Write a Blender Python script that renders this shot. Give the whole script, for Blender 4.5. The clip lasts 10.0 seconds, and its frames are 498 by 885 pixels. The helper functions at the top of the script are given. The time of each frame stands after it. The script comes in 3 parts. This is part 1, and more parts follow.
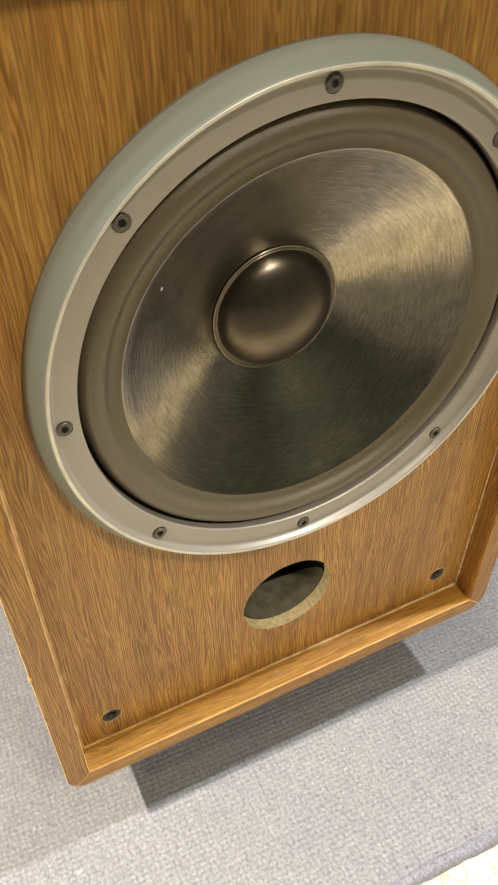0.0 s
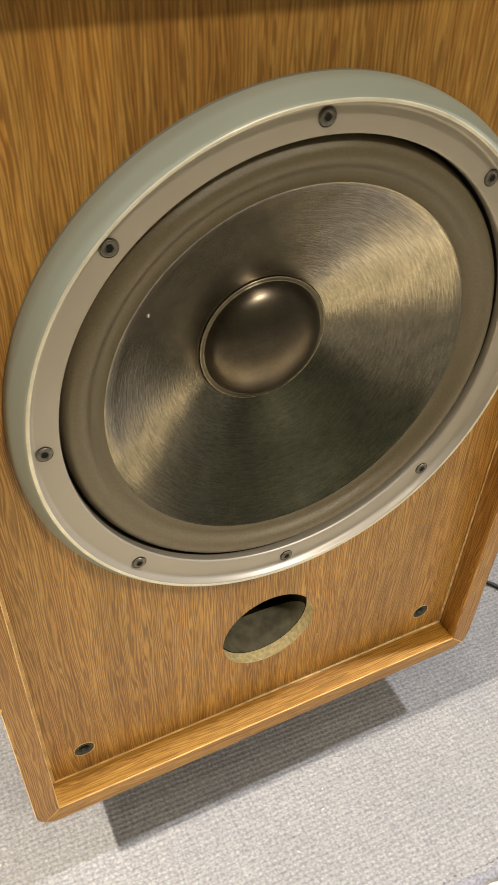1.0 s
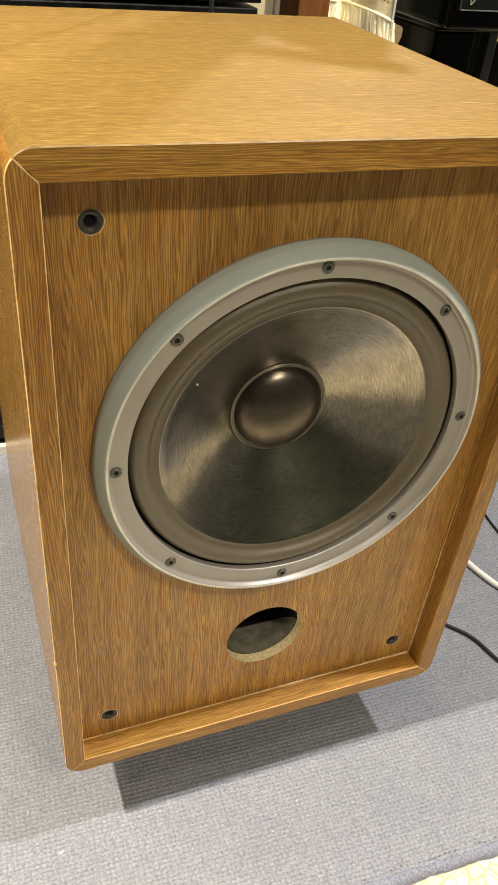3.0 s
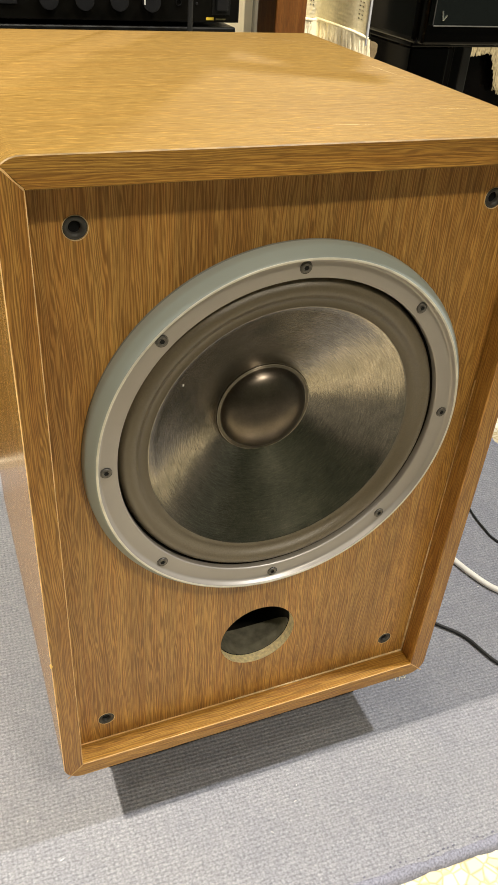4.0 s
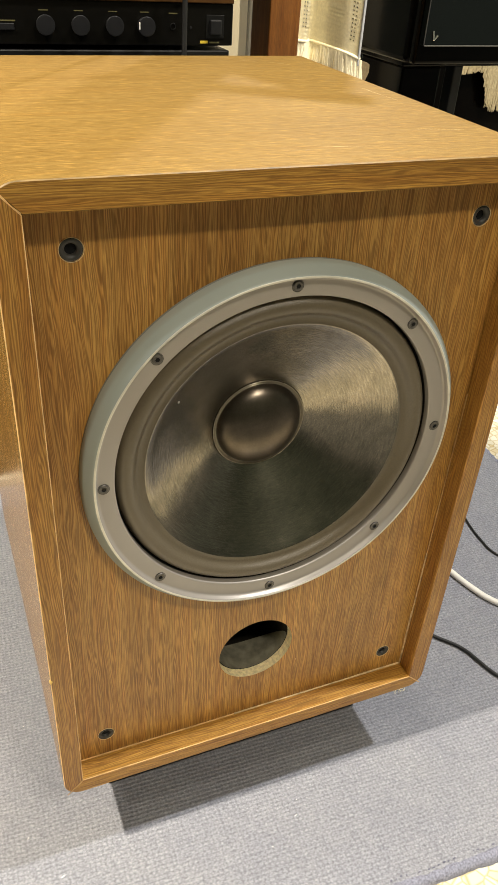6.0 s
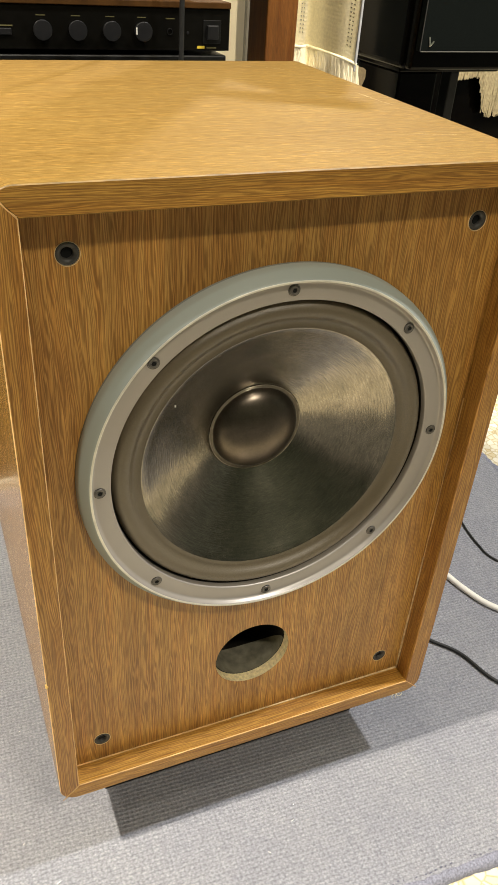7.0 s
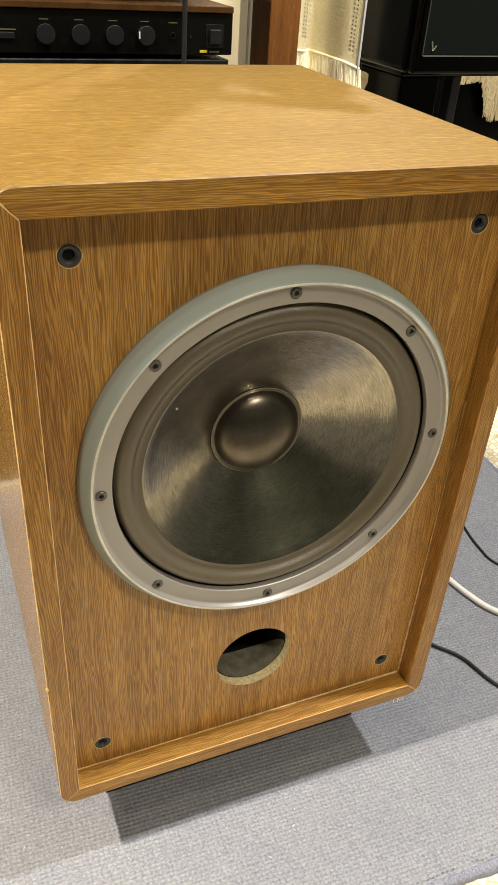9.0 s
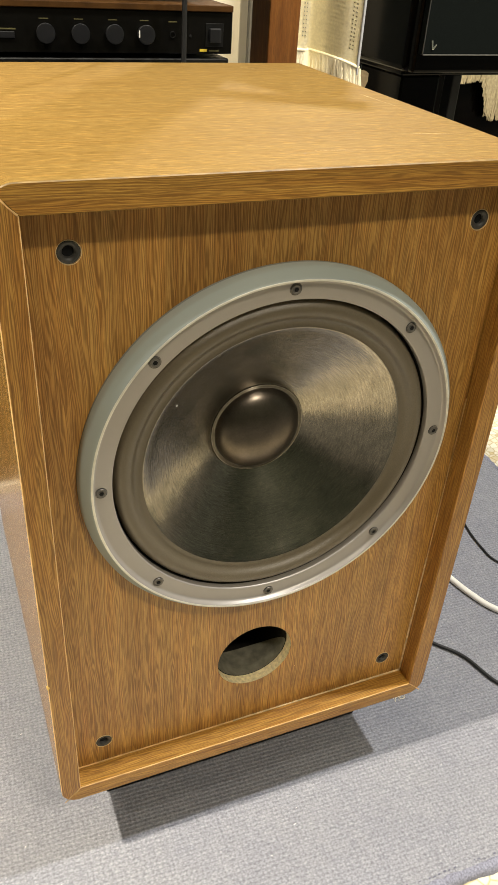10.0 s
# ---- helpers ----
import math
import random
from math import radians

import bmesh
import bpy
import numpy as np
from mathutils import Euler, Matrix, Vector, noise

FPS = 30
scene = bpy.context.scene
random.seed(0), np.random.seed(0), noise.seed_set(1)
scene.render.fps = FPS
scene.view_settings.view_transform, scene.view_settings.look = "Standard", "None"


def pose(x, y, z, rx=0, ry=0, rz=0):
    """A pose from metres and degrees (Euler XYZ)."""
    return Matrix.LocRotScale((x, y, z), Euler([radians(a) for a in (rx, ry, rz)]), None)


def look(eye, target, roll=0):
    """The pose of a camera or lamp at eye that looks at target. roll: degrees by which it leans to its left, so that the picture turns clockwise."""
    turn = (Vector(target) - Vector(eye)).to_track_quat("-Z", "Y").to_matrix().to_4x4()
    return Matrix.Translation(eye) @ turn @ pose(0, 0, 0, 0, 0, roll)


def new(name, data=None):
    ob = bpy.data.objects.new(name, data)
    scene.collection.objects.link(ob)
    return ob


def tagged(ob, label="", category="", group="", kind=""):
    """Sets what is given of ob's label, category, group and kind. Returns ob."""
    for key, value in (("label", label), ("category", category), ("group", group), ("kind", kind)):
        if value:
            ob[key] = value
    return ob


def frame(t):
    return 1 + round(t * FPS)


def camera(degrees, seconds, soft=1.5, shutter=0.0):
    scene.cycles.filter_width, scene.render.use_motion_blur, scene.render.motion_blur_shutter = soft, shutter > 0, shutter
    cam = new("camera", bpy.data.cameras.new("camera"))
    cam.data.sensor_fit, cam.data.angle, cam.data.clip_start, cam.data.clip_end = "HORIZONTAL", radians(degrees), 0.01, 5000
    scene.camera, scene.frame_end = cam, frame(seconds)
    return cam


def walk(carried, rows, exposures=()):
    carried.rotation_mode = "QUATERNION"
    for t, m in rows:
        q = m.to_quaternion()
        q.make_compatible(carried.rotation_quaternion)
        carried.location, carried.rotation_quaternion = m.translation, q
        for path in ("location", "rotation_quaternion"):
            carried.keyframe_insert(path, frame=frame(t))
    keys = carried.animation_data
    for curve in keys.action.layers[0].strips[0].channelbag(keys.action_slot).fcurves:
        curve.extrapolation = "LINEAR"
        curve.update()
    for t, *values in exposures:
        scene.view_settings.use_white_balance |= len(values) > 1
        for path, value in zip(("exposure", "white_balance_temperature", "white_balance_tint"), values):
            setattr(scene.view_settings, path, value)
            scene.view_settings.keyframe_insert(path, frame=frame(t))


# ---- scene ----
cam = camera(35.71, 10.0, 1.5, 0.5)
ROWS = [
    (0.0, -0.1906, -0.3138, 0.7264, 46.85, -0.09, -26.15),
    (0.2, -0.1835, -0.3232, 0.7245, 48.52, 1.55, -26.40),
    (0.5, -0.1859, -0.3225, 0.7251, 49.34, 1.53, -27.17),
    (0.8, -0.1834, -0.3147, 0.7226, 49.28, -0.27, -26.34),
    (1.0, -0.1862, -0.3099, 0.7232, 48.97, -1.93, -25.68),
    (1.2, -0.1938, -0.3067, 0.7275, 48.88, -3.40, -25.24),
    (1.5, -0.1946, -0.3091, 0.7337, 49.23, -4.14, -25.36),
    (1.7, -0.1971, -0.3131, 0.7407, 49.91, -4.75, -25.50),
    (1.8, -0.1999, -0.3154, 0.7485, 50.24, -5.07, -25.45),
    (2.0, -0.2119, -0.3293, 0.7689, 50.89, -5.47, -25.31),
    (2.2, -0.2197, -0.3565, 0.7816, 51.39, -5.27, -24.44),
    (2.3, -0.2233, -0.3736, 0.7906, 51.36, -5.10, -23.65),
    (2.5, -0.2337, -0.3997, 0.8073, 51.74, -5.05, -21.86),
    (2.7, -0.2343, -0.4182, 0.8215, 52.28, -5.10, -20.34),
    (4.0, -0.2372, -0.4602, 0.8180, 54.52, -3.79, -21.79),
    (4.5, -0.2353, -0.4628, 0.8216, 54.79, -3.45, -21.99),
    (5.0, -0.2412, -0.4653, 0.8257, 55.25, -3.33, -22.08),
    (5.5, -0.2380, -0.4676, 0.8238, 55.48, -3.27, -22.06),
    (7.0, -0.2360, -0.4683, 0.8233, 55.98, -3.43, -22.28),
    (7.5, -0.2362, -0.4692, 0.8212, 56.09, -3.41, -22.25),
    (8.0, -0.2365, -0.4694, 0.8200, 56.11, -3.45, -22.32),
    (8.5, -0.2356, -0.4693, 0.8209, 56.24, -3.42, -22.10),
    (9.0, -0.2355, -0.4681, 0.8220, 56.27, -3.44, -22.09),
    (9.5, -0.2351, -0.4701, 0.8193, 56.36, -3.32, -22.06),
    (10.0, -0.2349, -0.4698, 0.8191, 56.35, -3.27, -22.07),
]
EXPOSURES = [(0.0, 0.07, 6850, 10), (0.5, 0.09, 7000, 10), (1.6, 0.05, 7000, 10), (2.5, -0.10, 6800, 10), (4.0, -0.10, 6600, 10), (10.0, -0.10, 6600, 10)]
walk(cam, [(t, pose(*p)) for t, *p in ROWS], EXPOSURES)
# -- end of walk

# ---- light: small ceiling downlights in a warm-white showroom ----
world = bpy.data.worlds.new("world")
scene.world = world
world.use_nodes = True
world.node_tree.nodes["Background"].inputs[0].default_value = (0.9, 0.95, 1.0, 1)
world.node_tree.nodes["Background"].inputs[1].default_value = 0.02


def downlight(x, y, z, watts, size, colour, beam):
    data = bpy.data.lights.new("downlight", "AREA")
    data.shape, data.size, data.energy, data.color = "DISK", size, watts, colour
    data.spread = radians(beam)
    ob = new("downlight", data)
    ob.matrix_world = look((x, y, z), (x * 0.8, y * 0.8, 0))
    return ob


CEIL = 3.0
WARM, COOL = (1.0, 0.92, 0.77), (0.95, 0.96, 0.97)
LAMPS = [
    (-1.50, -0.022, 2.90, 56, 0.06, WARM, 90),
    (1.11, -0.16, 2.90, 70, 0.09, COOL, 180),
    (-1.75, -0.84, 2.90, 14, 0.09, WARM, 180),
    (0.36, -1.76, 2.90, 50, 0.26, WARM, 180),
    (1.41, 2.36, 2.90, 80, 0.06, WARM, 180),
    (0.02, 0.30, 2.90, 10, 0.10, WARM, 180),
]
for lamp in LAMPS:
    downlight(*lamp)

# unseen spot added to brighten the hanging behind
spot = bpy.data.lights.new("hanging_fill_spot", "SPOT")
spot.energy, spot.spot_size, spot.spot_blend, spot.shadow_soft_size, spot.color = 300, radians(32), 0.6, 0.03, (1.0, 0.86, 0.60)
new("hanging_fill_spot", spot).matrix_world = look((0.75, -0.30, 2.85), (0.60, 0.96, 0.70))


# ---- materials ----
def mat(name):
    m = bpy.data.materials.new(name)
    m.use_nodes = True
    nt = m.node_tree
    return m, nt, nt.nodes["Principled BSDF"]


def node(nt, kind, **inputs):
    n = nt.nodes.new(kind)
    for k, v in inputs.items():
        n.inputs[k.replace("_", " ")].default_value = v
    return n


def ramp(nt, fac, stops):
    r = nt.nodes.new("ShaderNodeValToRGB")
    el = r.color_ramp.elements
    while len(el) < len(stops):
        el.new(0.5)
    for e, (p, c) in zip(el, stops):
        e.position, e.color = p, (*c, 1)
    nt.links.new(fac, r.inputs[0])
    return r.outputs[0]


def mixed(nt, fac, a, b, kind="MIX"):
    n = nt.nodes.new("ShaderNodeMix")
    n.data_type, n.blend_type = "RGBA", kind
    for sock, val in ((n.inputs[0], fac), (n.inputs[6], a), (n.inputs[7], b)):
        if isinstance(val, (int, float)):
            sock.default_value = val
        elif isinstance(val, tuple):
            sock.default_value = (*val, 1)
        else:
            nt.links.new(val, sock)
    return n.outputs[2]


def coords(nt, scale=(1, 1, 1), rot=(0, 0, 0)):
    tc = nt.nodes.new("ShaderNodeTexCoord")
    mp = nt.nodes.new("ShaderNodeMapping")
    mp.inputs["Scale"].default_value = scale
    mp.inputs["Rotation"].default_value = rot
    nt.links.new(tc.outputs["Object"], mp.inputs[0])
    return mp.outputs[0]


def noise_tex(nt, vec, scale, detail=4.0, rough=0.55, dist=0.0):
    n = node(nt, "ShaderNodeTexNoise", Scale=scale, Detail=detail, Roughness=rough, Distortion=dist)
    nt.links.new(vec, n.inputs["Vector"])
    return n.outputs[0]


def bump(nt, bs, height, strength=0.3, distance=0.001):
    b = node(nt, "ShaderNodeBump", Strength=strength, Distance=distance)
    nt.links.new(height, b.inputs["Height"])
    nt.links.new(b.outputs[0], bs.inputs["Normal"])


def oak(name, axis, base, rough=0.42, dash=0.7, fine_dash=0.5, band=0.12, relief=0.3, coat=0.0, fleck=0.0, spec=0.5, even=0.0):
    """Oak veneer with its grain along the axis x or z of the mesh: short dark pores in clustered rows on a banded ground."""
    m, nt, bs = mat(name)
    tc = nt.nodes.new("ShaderNodeTexCoord")
    drift = node(nt, "ShaderNodeTexNoise", Scale=1.0, Detail=2.0, Roughness=0.5)
    nt.links.new(coords(nt, {"x": (4, 22, 22), "z": (22, 22, 4)}[axis]), drift.inputs["Vector"])
    shift = nt.nodes.new("ShaderNodeVectorMath")
    shift.operation = "MULTIPLY_ADD"
    nt.links.new(drift.outputs[1], shift.inputs[0])
    shift.inputs[1].default_value = {"x": (0, 0.009, 0.009), "z": (0.009, 0.009, 0)}[axis]
    nt.links.new(tc.outputs["Object"], shift.inputs[2])

    def along(k):
        mp = nt.nodes.new("ShaderNodeMapping")
        mp.inputs["Scale"].default_value = {"x": (k, 1, 1), "z": (1, 1, k)}[axis]
        nt.links.new(shift.outputs[0], mp.inputs[0])
        return mp.outputs[0]

    def veil(c, amount, tex, stops):
        return mixed(nt, amount, c, ramp(nt, tex, stops), "MULTIPLY")

    def grey(lo, hi, warm=1.0):
        return (lo, lo * (1 - 0.10 * warm), lo * (1 - 0.22 * warm)), (hi, hi, hi)

    bands = noise_tex(nt, along(0.05), 55, 3, 0.55)
    rows = noise_tex(nt, along(0.03), 170, 2, 0.5)
    fibre = noise_tex(nt, along(0.03), 1300, 3, 0.6)
    pores = noise_tex(nt, along(0.04), 1000, 2.0, 0.5, 0.1)
    small = noise_tex(nt, along(0.05), 1800, 2.0, 0.6)
    patch = noise_tex(nt, along(0.4), 6, 3)
    c = ramp(nt, bands, [(0.3, tuple(k * (1 - band) * h for k, h in zip(base, (1, 0.97, 0.90)))), (0.5, base), (0.72, tuple(k * (1 + band) for k in base))])
    lo, hi = grey(0.78, 1.10)
    c = veil(c, 1.0, fibre, [(0.3, lo), (0.7, hi)])
    lo, hi = grey(0.93, 1.04)
    c = veil(c, 1.0, rows, [(0.38, lo), (0.6, hi)])
    # pores stand thick in some rows and thin in others
    near = nt.nodes.new("ShaderNodeMath")
    near.operation = "MULTIPLY_ADD"
    nt.links.new(rows, near.inputs[0])
    near.inputs[1].default_value = 0.10
    nt.links.new(pores, near.inputs[2])
    # the yearly lines, about 2.4 mm apart, broken by the pores
    stray = noise_tex(nt, along(0.07), 150, 2, 0.5)
    bent = nt.nodes.new("ShaderNodeVectorMath")
    bent.operation = "MULTIPLY_ADD"
    nt.links.new(stray, bent.inputs[0])
    bent.inputs[1].default_value = (0.004, 0.004, 0.004)
    nt.links.new(along(0.02), bent.inputs[2])
    year = node(nt, "ShaderNodeTexWave", Scale=350.0, Distortion=0.0, Detail=0.0)
    year.bands_direction = "DIAGONAL"
    nt.links.new(bent.outputs[0], year.inputs["Vector"])
    lines = nt.nodes.new("ShaderNodeMath")
    lines.operation = "MULTIPLY_ADD"
    nt.links.new(year.outputs[1], lines.inputs[0])
    lines.inputs[1].default_value = 0.50
    nt.links.new(near.outputs[0], lines.inputs[2])
    lo, hi = grey(0.57, 1.15, 1.2)
    c = veil(c, dash, lines.outputs[0], [(0.60, lo), (1.00, hi)])
    lo, hi = grey(0.62, 1.04, 0.8)
    c = veil(c, fine_dash, small, [(0.40, lo), (0.49, hi)])
    c = veil(c, 1.0, patch, [(0.3, (0.92, 0.91, 0.89)), (0.7, (1.06, 1.06, 1.05))])
    c = mixed(nt, even, c, base)
    if fleck:
        rays = noise_tex(nt, along(0.11), 800, 2, 0.6)
        c = mixed(nt, fleck, c, ramp(nt, rays, [(0.38, (0.80, 0.77, 0.70)), (0.46, (1, 1, 1)), (0.57, (1, 1, 1)), (0.66, (1.48, 1.46, 1.40))]), "MULTIPLY")
    nt.links.new(c, bs.inputs["Base Color"])
    rr = ramp(nt, fibre, [(0.3, (rough * 1.2,) * 3), (0.7, (rough * 0.85,) * 3)])
    nt.links.new(rr, bs.inputs["Roughness"])
    bs.inputs["Coat Weight"].default_value = coat
    bs.inputs["Coat Roughness"].default_value = 0.38
    bs.inputs["Specular IOR Level"].default_value = spec
    bump(nt, bs, near.outputs[0], relief, 0.0006)
    return m


def plain(name, colour, rough=0.5, metal=0.0, vary=0.12, scale=40, relief=0.0, coat=0.0, spec=0.5):
    m, nt, bs = mat(name)
    n = noise_tex(nt, coords(nt), scale, 4)
    lo, hi = 1 - vary, 1 + vary
    c = ramp(nt, n, [(0.3, tuple(k * lo for k in colour)), (0.7, tuple(k * hi for k in colour))])
    nt.links.new(c, bs.inputs["Base Color"])
    r = ramp(nt, noise_tex(nt, coords(nt), scale * 3, 3), [(0.3, (rough * 0.85,) * 3), (0.7, (min(1, rough * 1.15),) * 3)])
    nt.links.new(r, bs.inputs["Roughness"])
    bs.inputs["Metallic"].default_value = metal
    bs.inputs["Coat Weight"].default_value = coat
    bs.inputs["Specular IOR Level"].default_value = spec
    if relief:
        bump(nt, bs, noise_tex(nt, coords(nt), scale * 8, 3), relief, 0.0005)
    return m


OAK_X = oak("oak_veneer_across", "x", (0.475, 0.262, 0.052), 0.42, 0.75, 0.5, 0.18)
OAK_Z = oak("oak_veneer_upright", "z", (0.510, 0.288, 0.074), 0.42, 0.9, 0.35, 0.17, 0.3, 0.1)
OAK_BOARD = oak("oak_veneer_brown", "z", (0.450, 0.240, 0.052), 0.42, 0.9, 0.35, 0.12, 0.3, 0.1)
OAK_SIDE = oak("oak_veneer_lacquered", "z", (0.43, 0.25, 0.065), 0.24, 0.35, 0.3, 0.10, 0.05, 0.0, 0.0, 0.32)
# Same veneer as the front, its colour darkened to offset the overhead lamps.
OAK_TOP = oak("oak_veneer_top_dimmed", "x", (0.250, 0.156, 0.043), 0.50, 0.2, 0.35, 0.08, 0.35, 0.0, 1.0, 0.11, 0.45)
PALE_EDGE = plain("worn_oak_edge", (0.72, 0.46, 0.19), 0.45, 0, 0.35, 60)
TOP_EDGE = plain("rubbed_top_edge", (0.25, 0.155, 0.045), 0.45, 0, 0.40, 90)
FILLER = plain("pale_filler", (0.74, 0.56, 0.31), 0.6, 0, 0.35, 130)
CHIPBOARD = plain("raw_board_edge", (0.90, 0.75, 0.43), 0.9, 0, 0.22, 300, 0.6)
RING_BEVEL = plain("grey_green_satin_paint", (0.35, 0.385, 0.35), 0.50, 0.05, 0.05, 6, 0, 0, 0.3)
SILVER = plain("satin_silver_paint", (0.420, 0.380, 0.335), 0.40, 0.3, 0.03, 30)
BLACK = plain("black_plastic", (0.005, 0.005, 0.005), 0.4, 0, 0.15, 60, 0, 0, 0.3)
SOCKET = plain("worn_black_socket", (0.045, 0.042, 0.036), 0.5, 0, 0.3, 200)
# Near-black that stands in for the shade inside holes and recesses.
PITCH = plain("painted_hole_black", (0.0015, 0.0015, 0.0015), 0.95)
BOLT = plain("grey_steel_bolt", (0.17, 0.155, 0.135), 0.42, 0.5, 0.25, 300)
RUBBER = plain("brown_black_rubber", (0.140, 0.112, 0.072), 0.32, 0, 0.17, 1000, 0.25, 0, 0.6)
TUBE = plain("black_port_tube", (0.010, 0.009, 0.007), 0.6, 0, 0.3, 70, 0, 0, 0.2)
DUST = plain("grey_settled_dust", (0.18, 0.168, 0.125), 0.9, 0, 0.30, 90, 0, 0, 0.1)
GLOSS_BLACK = plain("gloss_black_lacquer", (0.0015, 0.0012, 0.001), 0.10, 0, 0.1, 10, 0, 0, 0.1)
GRILLE_CLOTH = plain("black_grille_cloth", (0.0040, 0.0056, 0.0054), 0.8, 0, 0.2, 400, 0.3, 0, 0.05)
FASCIA = plain("black_fascia", (0.0025, 0.0022, 0.0015), 0.4, 0, 0.1, 40, 0, 0, 0.15)
KNOB = plain("dark_grey_knob", (0.010, 0.010, 0.011), 0.42, 0, 0.1, 60, 0, 0, 0.3)
AMP_WOOD = plain("reddish_brown_case", (0.060, 0.026, 0.006), 0.6, 0, 0.3, 40, 0, 0, 0.12)
YELLOW = plain("yellow_print", (0.55, 0.40, 0.03), 0.6)
DIM_PRINT = plain("dim_yellow_print", (0.09, 0.078, 0.025), 0.6)
CHROME = plain("polished_metal", (0.75, 0.74, 0.70), 0.15, 1.0, 0.04)
POST_WOOD = oak("red_brown_post_wood", "z", (0.165, 0.066, 0.014), 0.4, 0.4, 0.4, 0.2, 0.1)
CREAM_WALL = plain("cream_paint", (0.80, 0.73, 0.58), 0.8, 0, 0.04, 3, 0.1)
SAGE_WALL = plain("sage_grey_paint", (0.26, 0.285, 0.25), 0.85, 0, 0.04, 3, 0.1)
DARK_WALL = plain("dark_olive_paint", (0.088, 0.104, 0.072), 0.85, 0, 0.04, 3, 0.1)
GREY_PANEL = plain("grey_board", (0.20, 0.19, 0.17), 0.7, 0, 0.1, 12)
OLD_WOOL = plain("yellowed_wool", (0.43, 0.36, 0.22), 0.95, 0, 0.2, 160, 0.4)
WOOL = plain("cream_wool", (0.88, 0.81, 0.60), 0.95, 0, 0.08, 260, 0.35)
CEILING_GREY = plain("greyed_ceiling", (0.36, 0.37, 0.35), 0.9, 0, 0.03, 3)
WHITE_CABLE = plain("white_cable_jacket", (0.86, 0.84, 0.77), 0.4, 0, 0.05, 40)
BLACK_CABLE = plain("black_cable_jacket", (0.012, 0.012, 0.012), 0.5, 0, 0.1, 60)
BINDING = plain("blue_grey_binding", (0.26, 0.265, 0.33), 0.95, 0, 0.4, 420, 1.0)
BOX_BEIGE = plain("beige_card", (0.42, 0.30, 0.20), 0.8)
BOX_BLUE = plain("blue_grey_card", (0.14, 0.17, 0.19), 0.8)
DARK_FLOOR = plain("added_charcoal_floor", (0.12, 0.115, 0.10), 0.9, 0, 0.2, 200, 0.5)


def carpet_material():
    m, nt, bs = mat("grey_ribbed_carpet")
    tc = nt.nodes.new("ShaderNodeTexCoord")

    def rib(direction, scale, distortion):
        w = node(nt, "ShaderNodeTexWave", Scale=scale, Distortion=distortion, Detail=3.0, Detail_Scale=5.0)
        w.bands_direction = direction
        nt.links.new(tc.outputs["Object"], w.inputs["Vector"])
        return w.outputs[1]

    def knots(scale):
        v = node(nt, "ShaderNodeTexVoronoi", Scale=scale, Randomness=0.85)
        nt.links.new(coords(nt, (0.75, 1.0, 1.0)), v.inputs["Vector"])
        return v.outputs["Distance"]

    ribs = rib("Y", 66.0, 1.6)
    cross = rib("X", 58.0, 3.0)
    pile = knots(430)
    tuft = noise_tex(nt, coords(nt, (1, 1.2, 1)), 420, 4, 0.8)
    clump = noise_tex(nt, coords(nt), 95, 4, 0.7)
    blot = noise_tex(nt, coords(nt), 6, 4, 0.6)
    c = ramp(nt, tuft, [(0.32, (0.235, 0.238, 0.264)), (0.5, (0.321, 0.325, 0.354)), (0.68, (0.425, 0.430, 0.463))])
    c = mixed(nt, 0.55, c, ramp(nt, pile, [(0.25, (1.08, 1.08, 1.08)), (0.75, (0.62, 0.62, 0.64))]), "MULTIPLY")
    c = mixed(nt, 0.34, c, ramp(nt, ribs, [(0.1, (0.66, 0.66, 0.68)), (0.6, (1.06, 1.06, 1.05))]), "MULTIPLY")
    c = mixed(nt, 0.26, c, ramp(nt, cross, [(0.1, (0.72, 0.72, 0.74)), (0.6, (1.05, 1.05, 1.05))]), "MULTIPLY")
    c = mixed(nt, 1.0, c, ramp(nt, clump, [(0.35, (0.94, 0.94, 0.95)), (0.65, (1.04, 1.04, 1.04))]), "MULTIPLY")
    c = mixed(nt, 1.0, c, ramp(nt, blot, [(0.3, (0.92, 0.925, 0.95)), (0.7, (1.06, 1.055, 1.03))]), "MULTIPLY")
    nt.links.new(c, bs.inputs["Base Color"])
    bs.inputs["Roughness"].default_value = 1.0
    bs.inputs["Specular IOR Level"].default_value = 0.1
    h = mixed(nt, 0.5, mixed(nt, 0.35, ribs, cross), tuft)
    bump(nt, bs, h, 0.9, 0.0018)
    return m


def terrazzo_material():
    m, nt, bs = mat("cream_terrazzo")
    v = coords(nt)
    vo = node(nt, "ShaderNodeTexVoronoi", Scale=75.0)
    nt.links.new(v, vo.inputs["Vector"])
    ed = node(nt, "ShaderNodeTexVoronoi", Scale=75.0)
    ed.feature = "DISTANCE_TO_EDGE"
    nt.links.new(v, ed.inputs["Vector"])
    sep = nt.nodes.new("ShaderNodeSeparateColor")
    nt.links.new(vo.outputs["Color"], sep.inputs[0])
    chip = ramp(nt, sep.outputs[0], [(0.1, (0.70, 0.64, 0.48)), (0.5, (0.80, 0.76, 0.64)), (0.85, (0.66, 0.54, 0.32)), (1.0, (0.84, 0.82, 0.76))])
    line = ramp(nt, ed.outputs["Distance"], [(0.02, (0.74, 0.66, 0.50)), (0.12, (1, 1, 1))])
    c = mixed(nt, 1.0, chip, line, "MULTIPLY")
    nt.links.new(c, bs.inputs["Base Color"])
    bs.inputs["Roughness"].default_value = 0.25
    return m


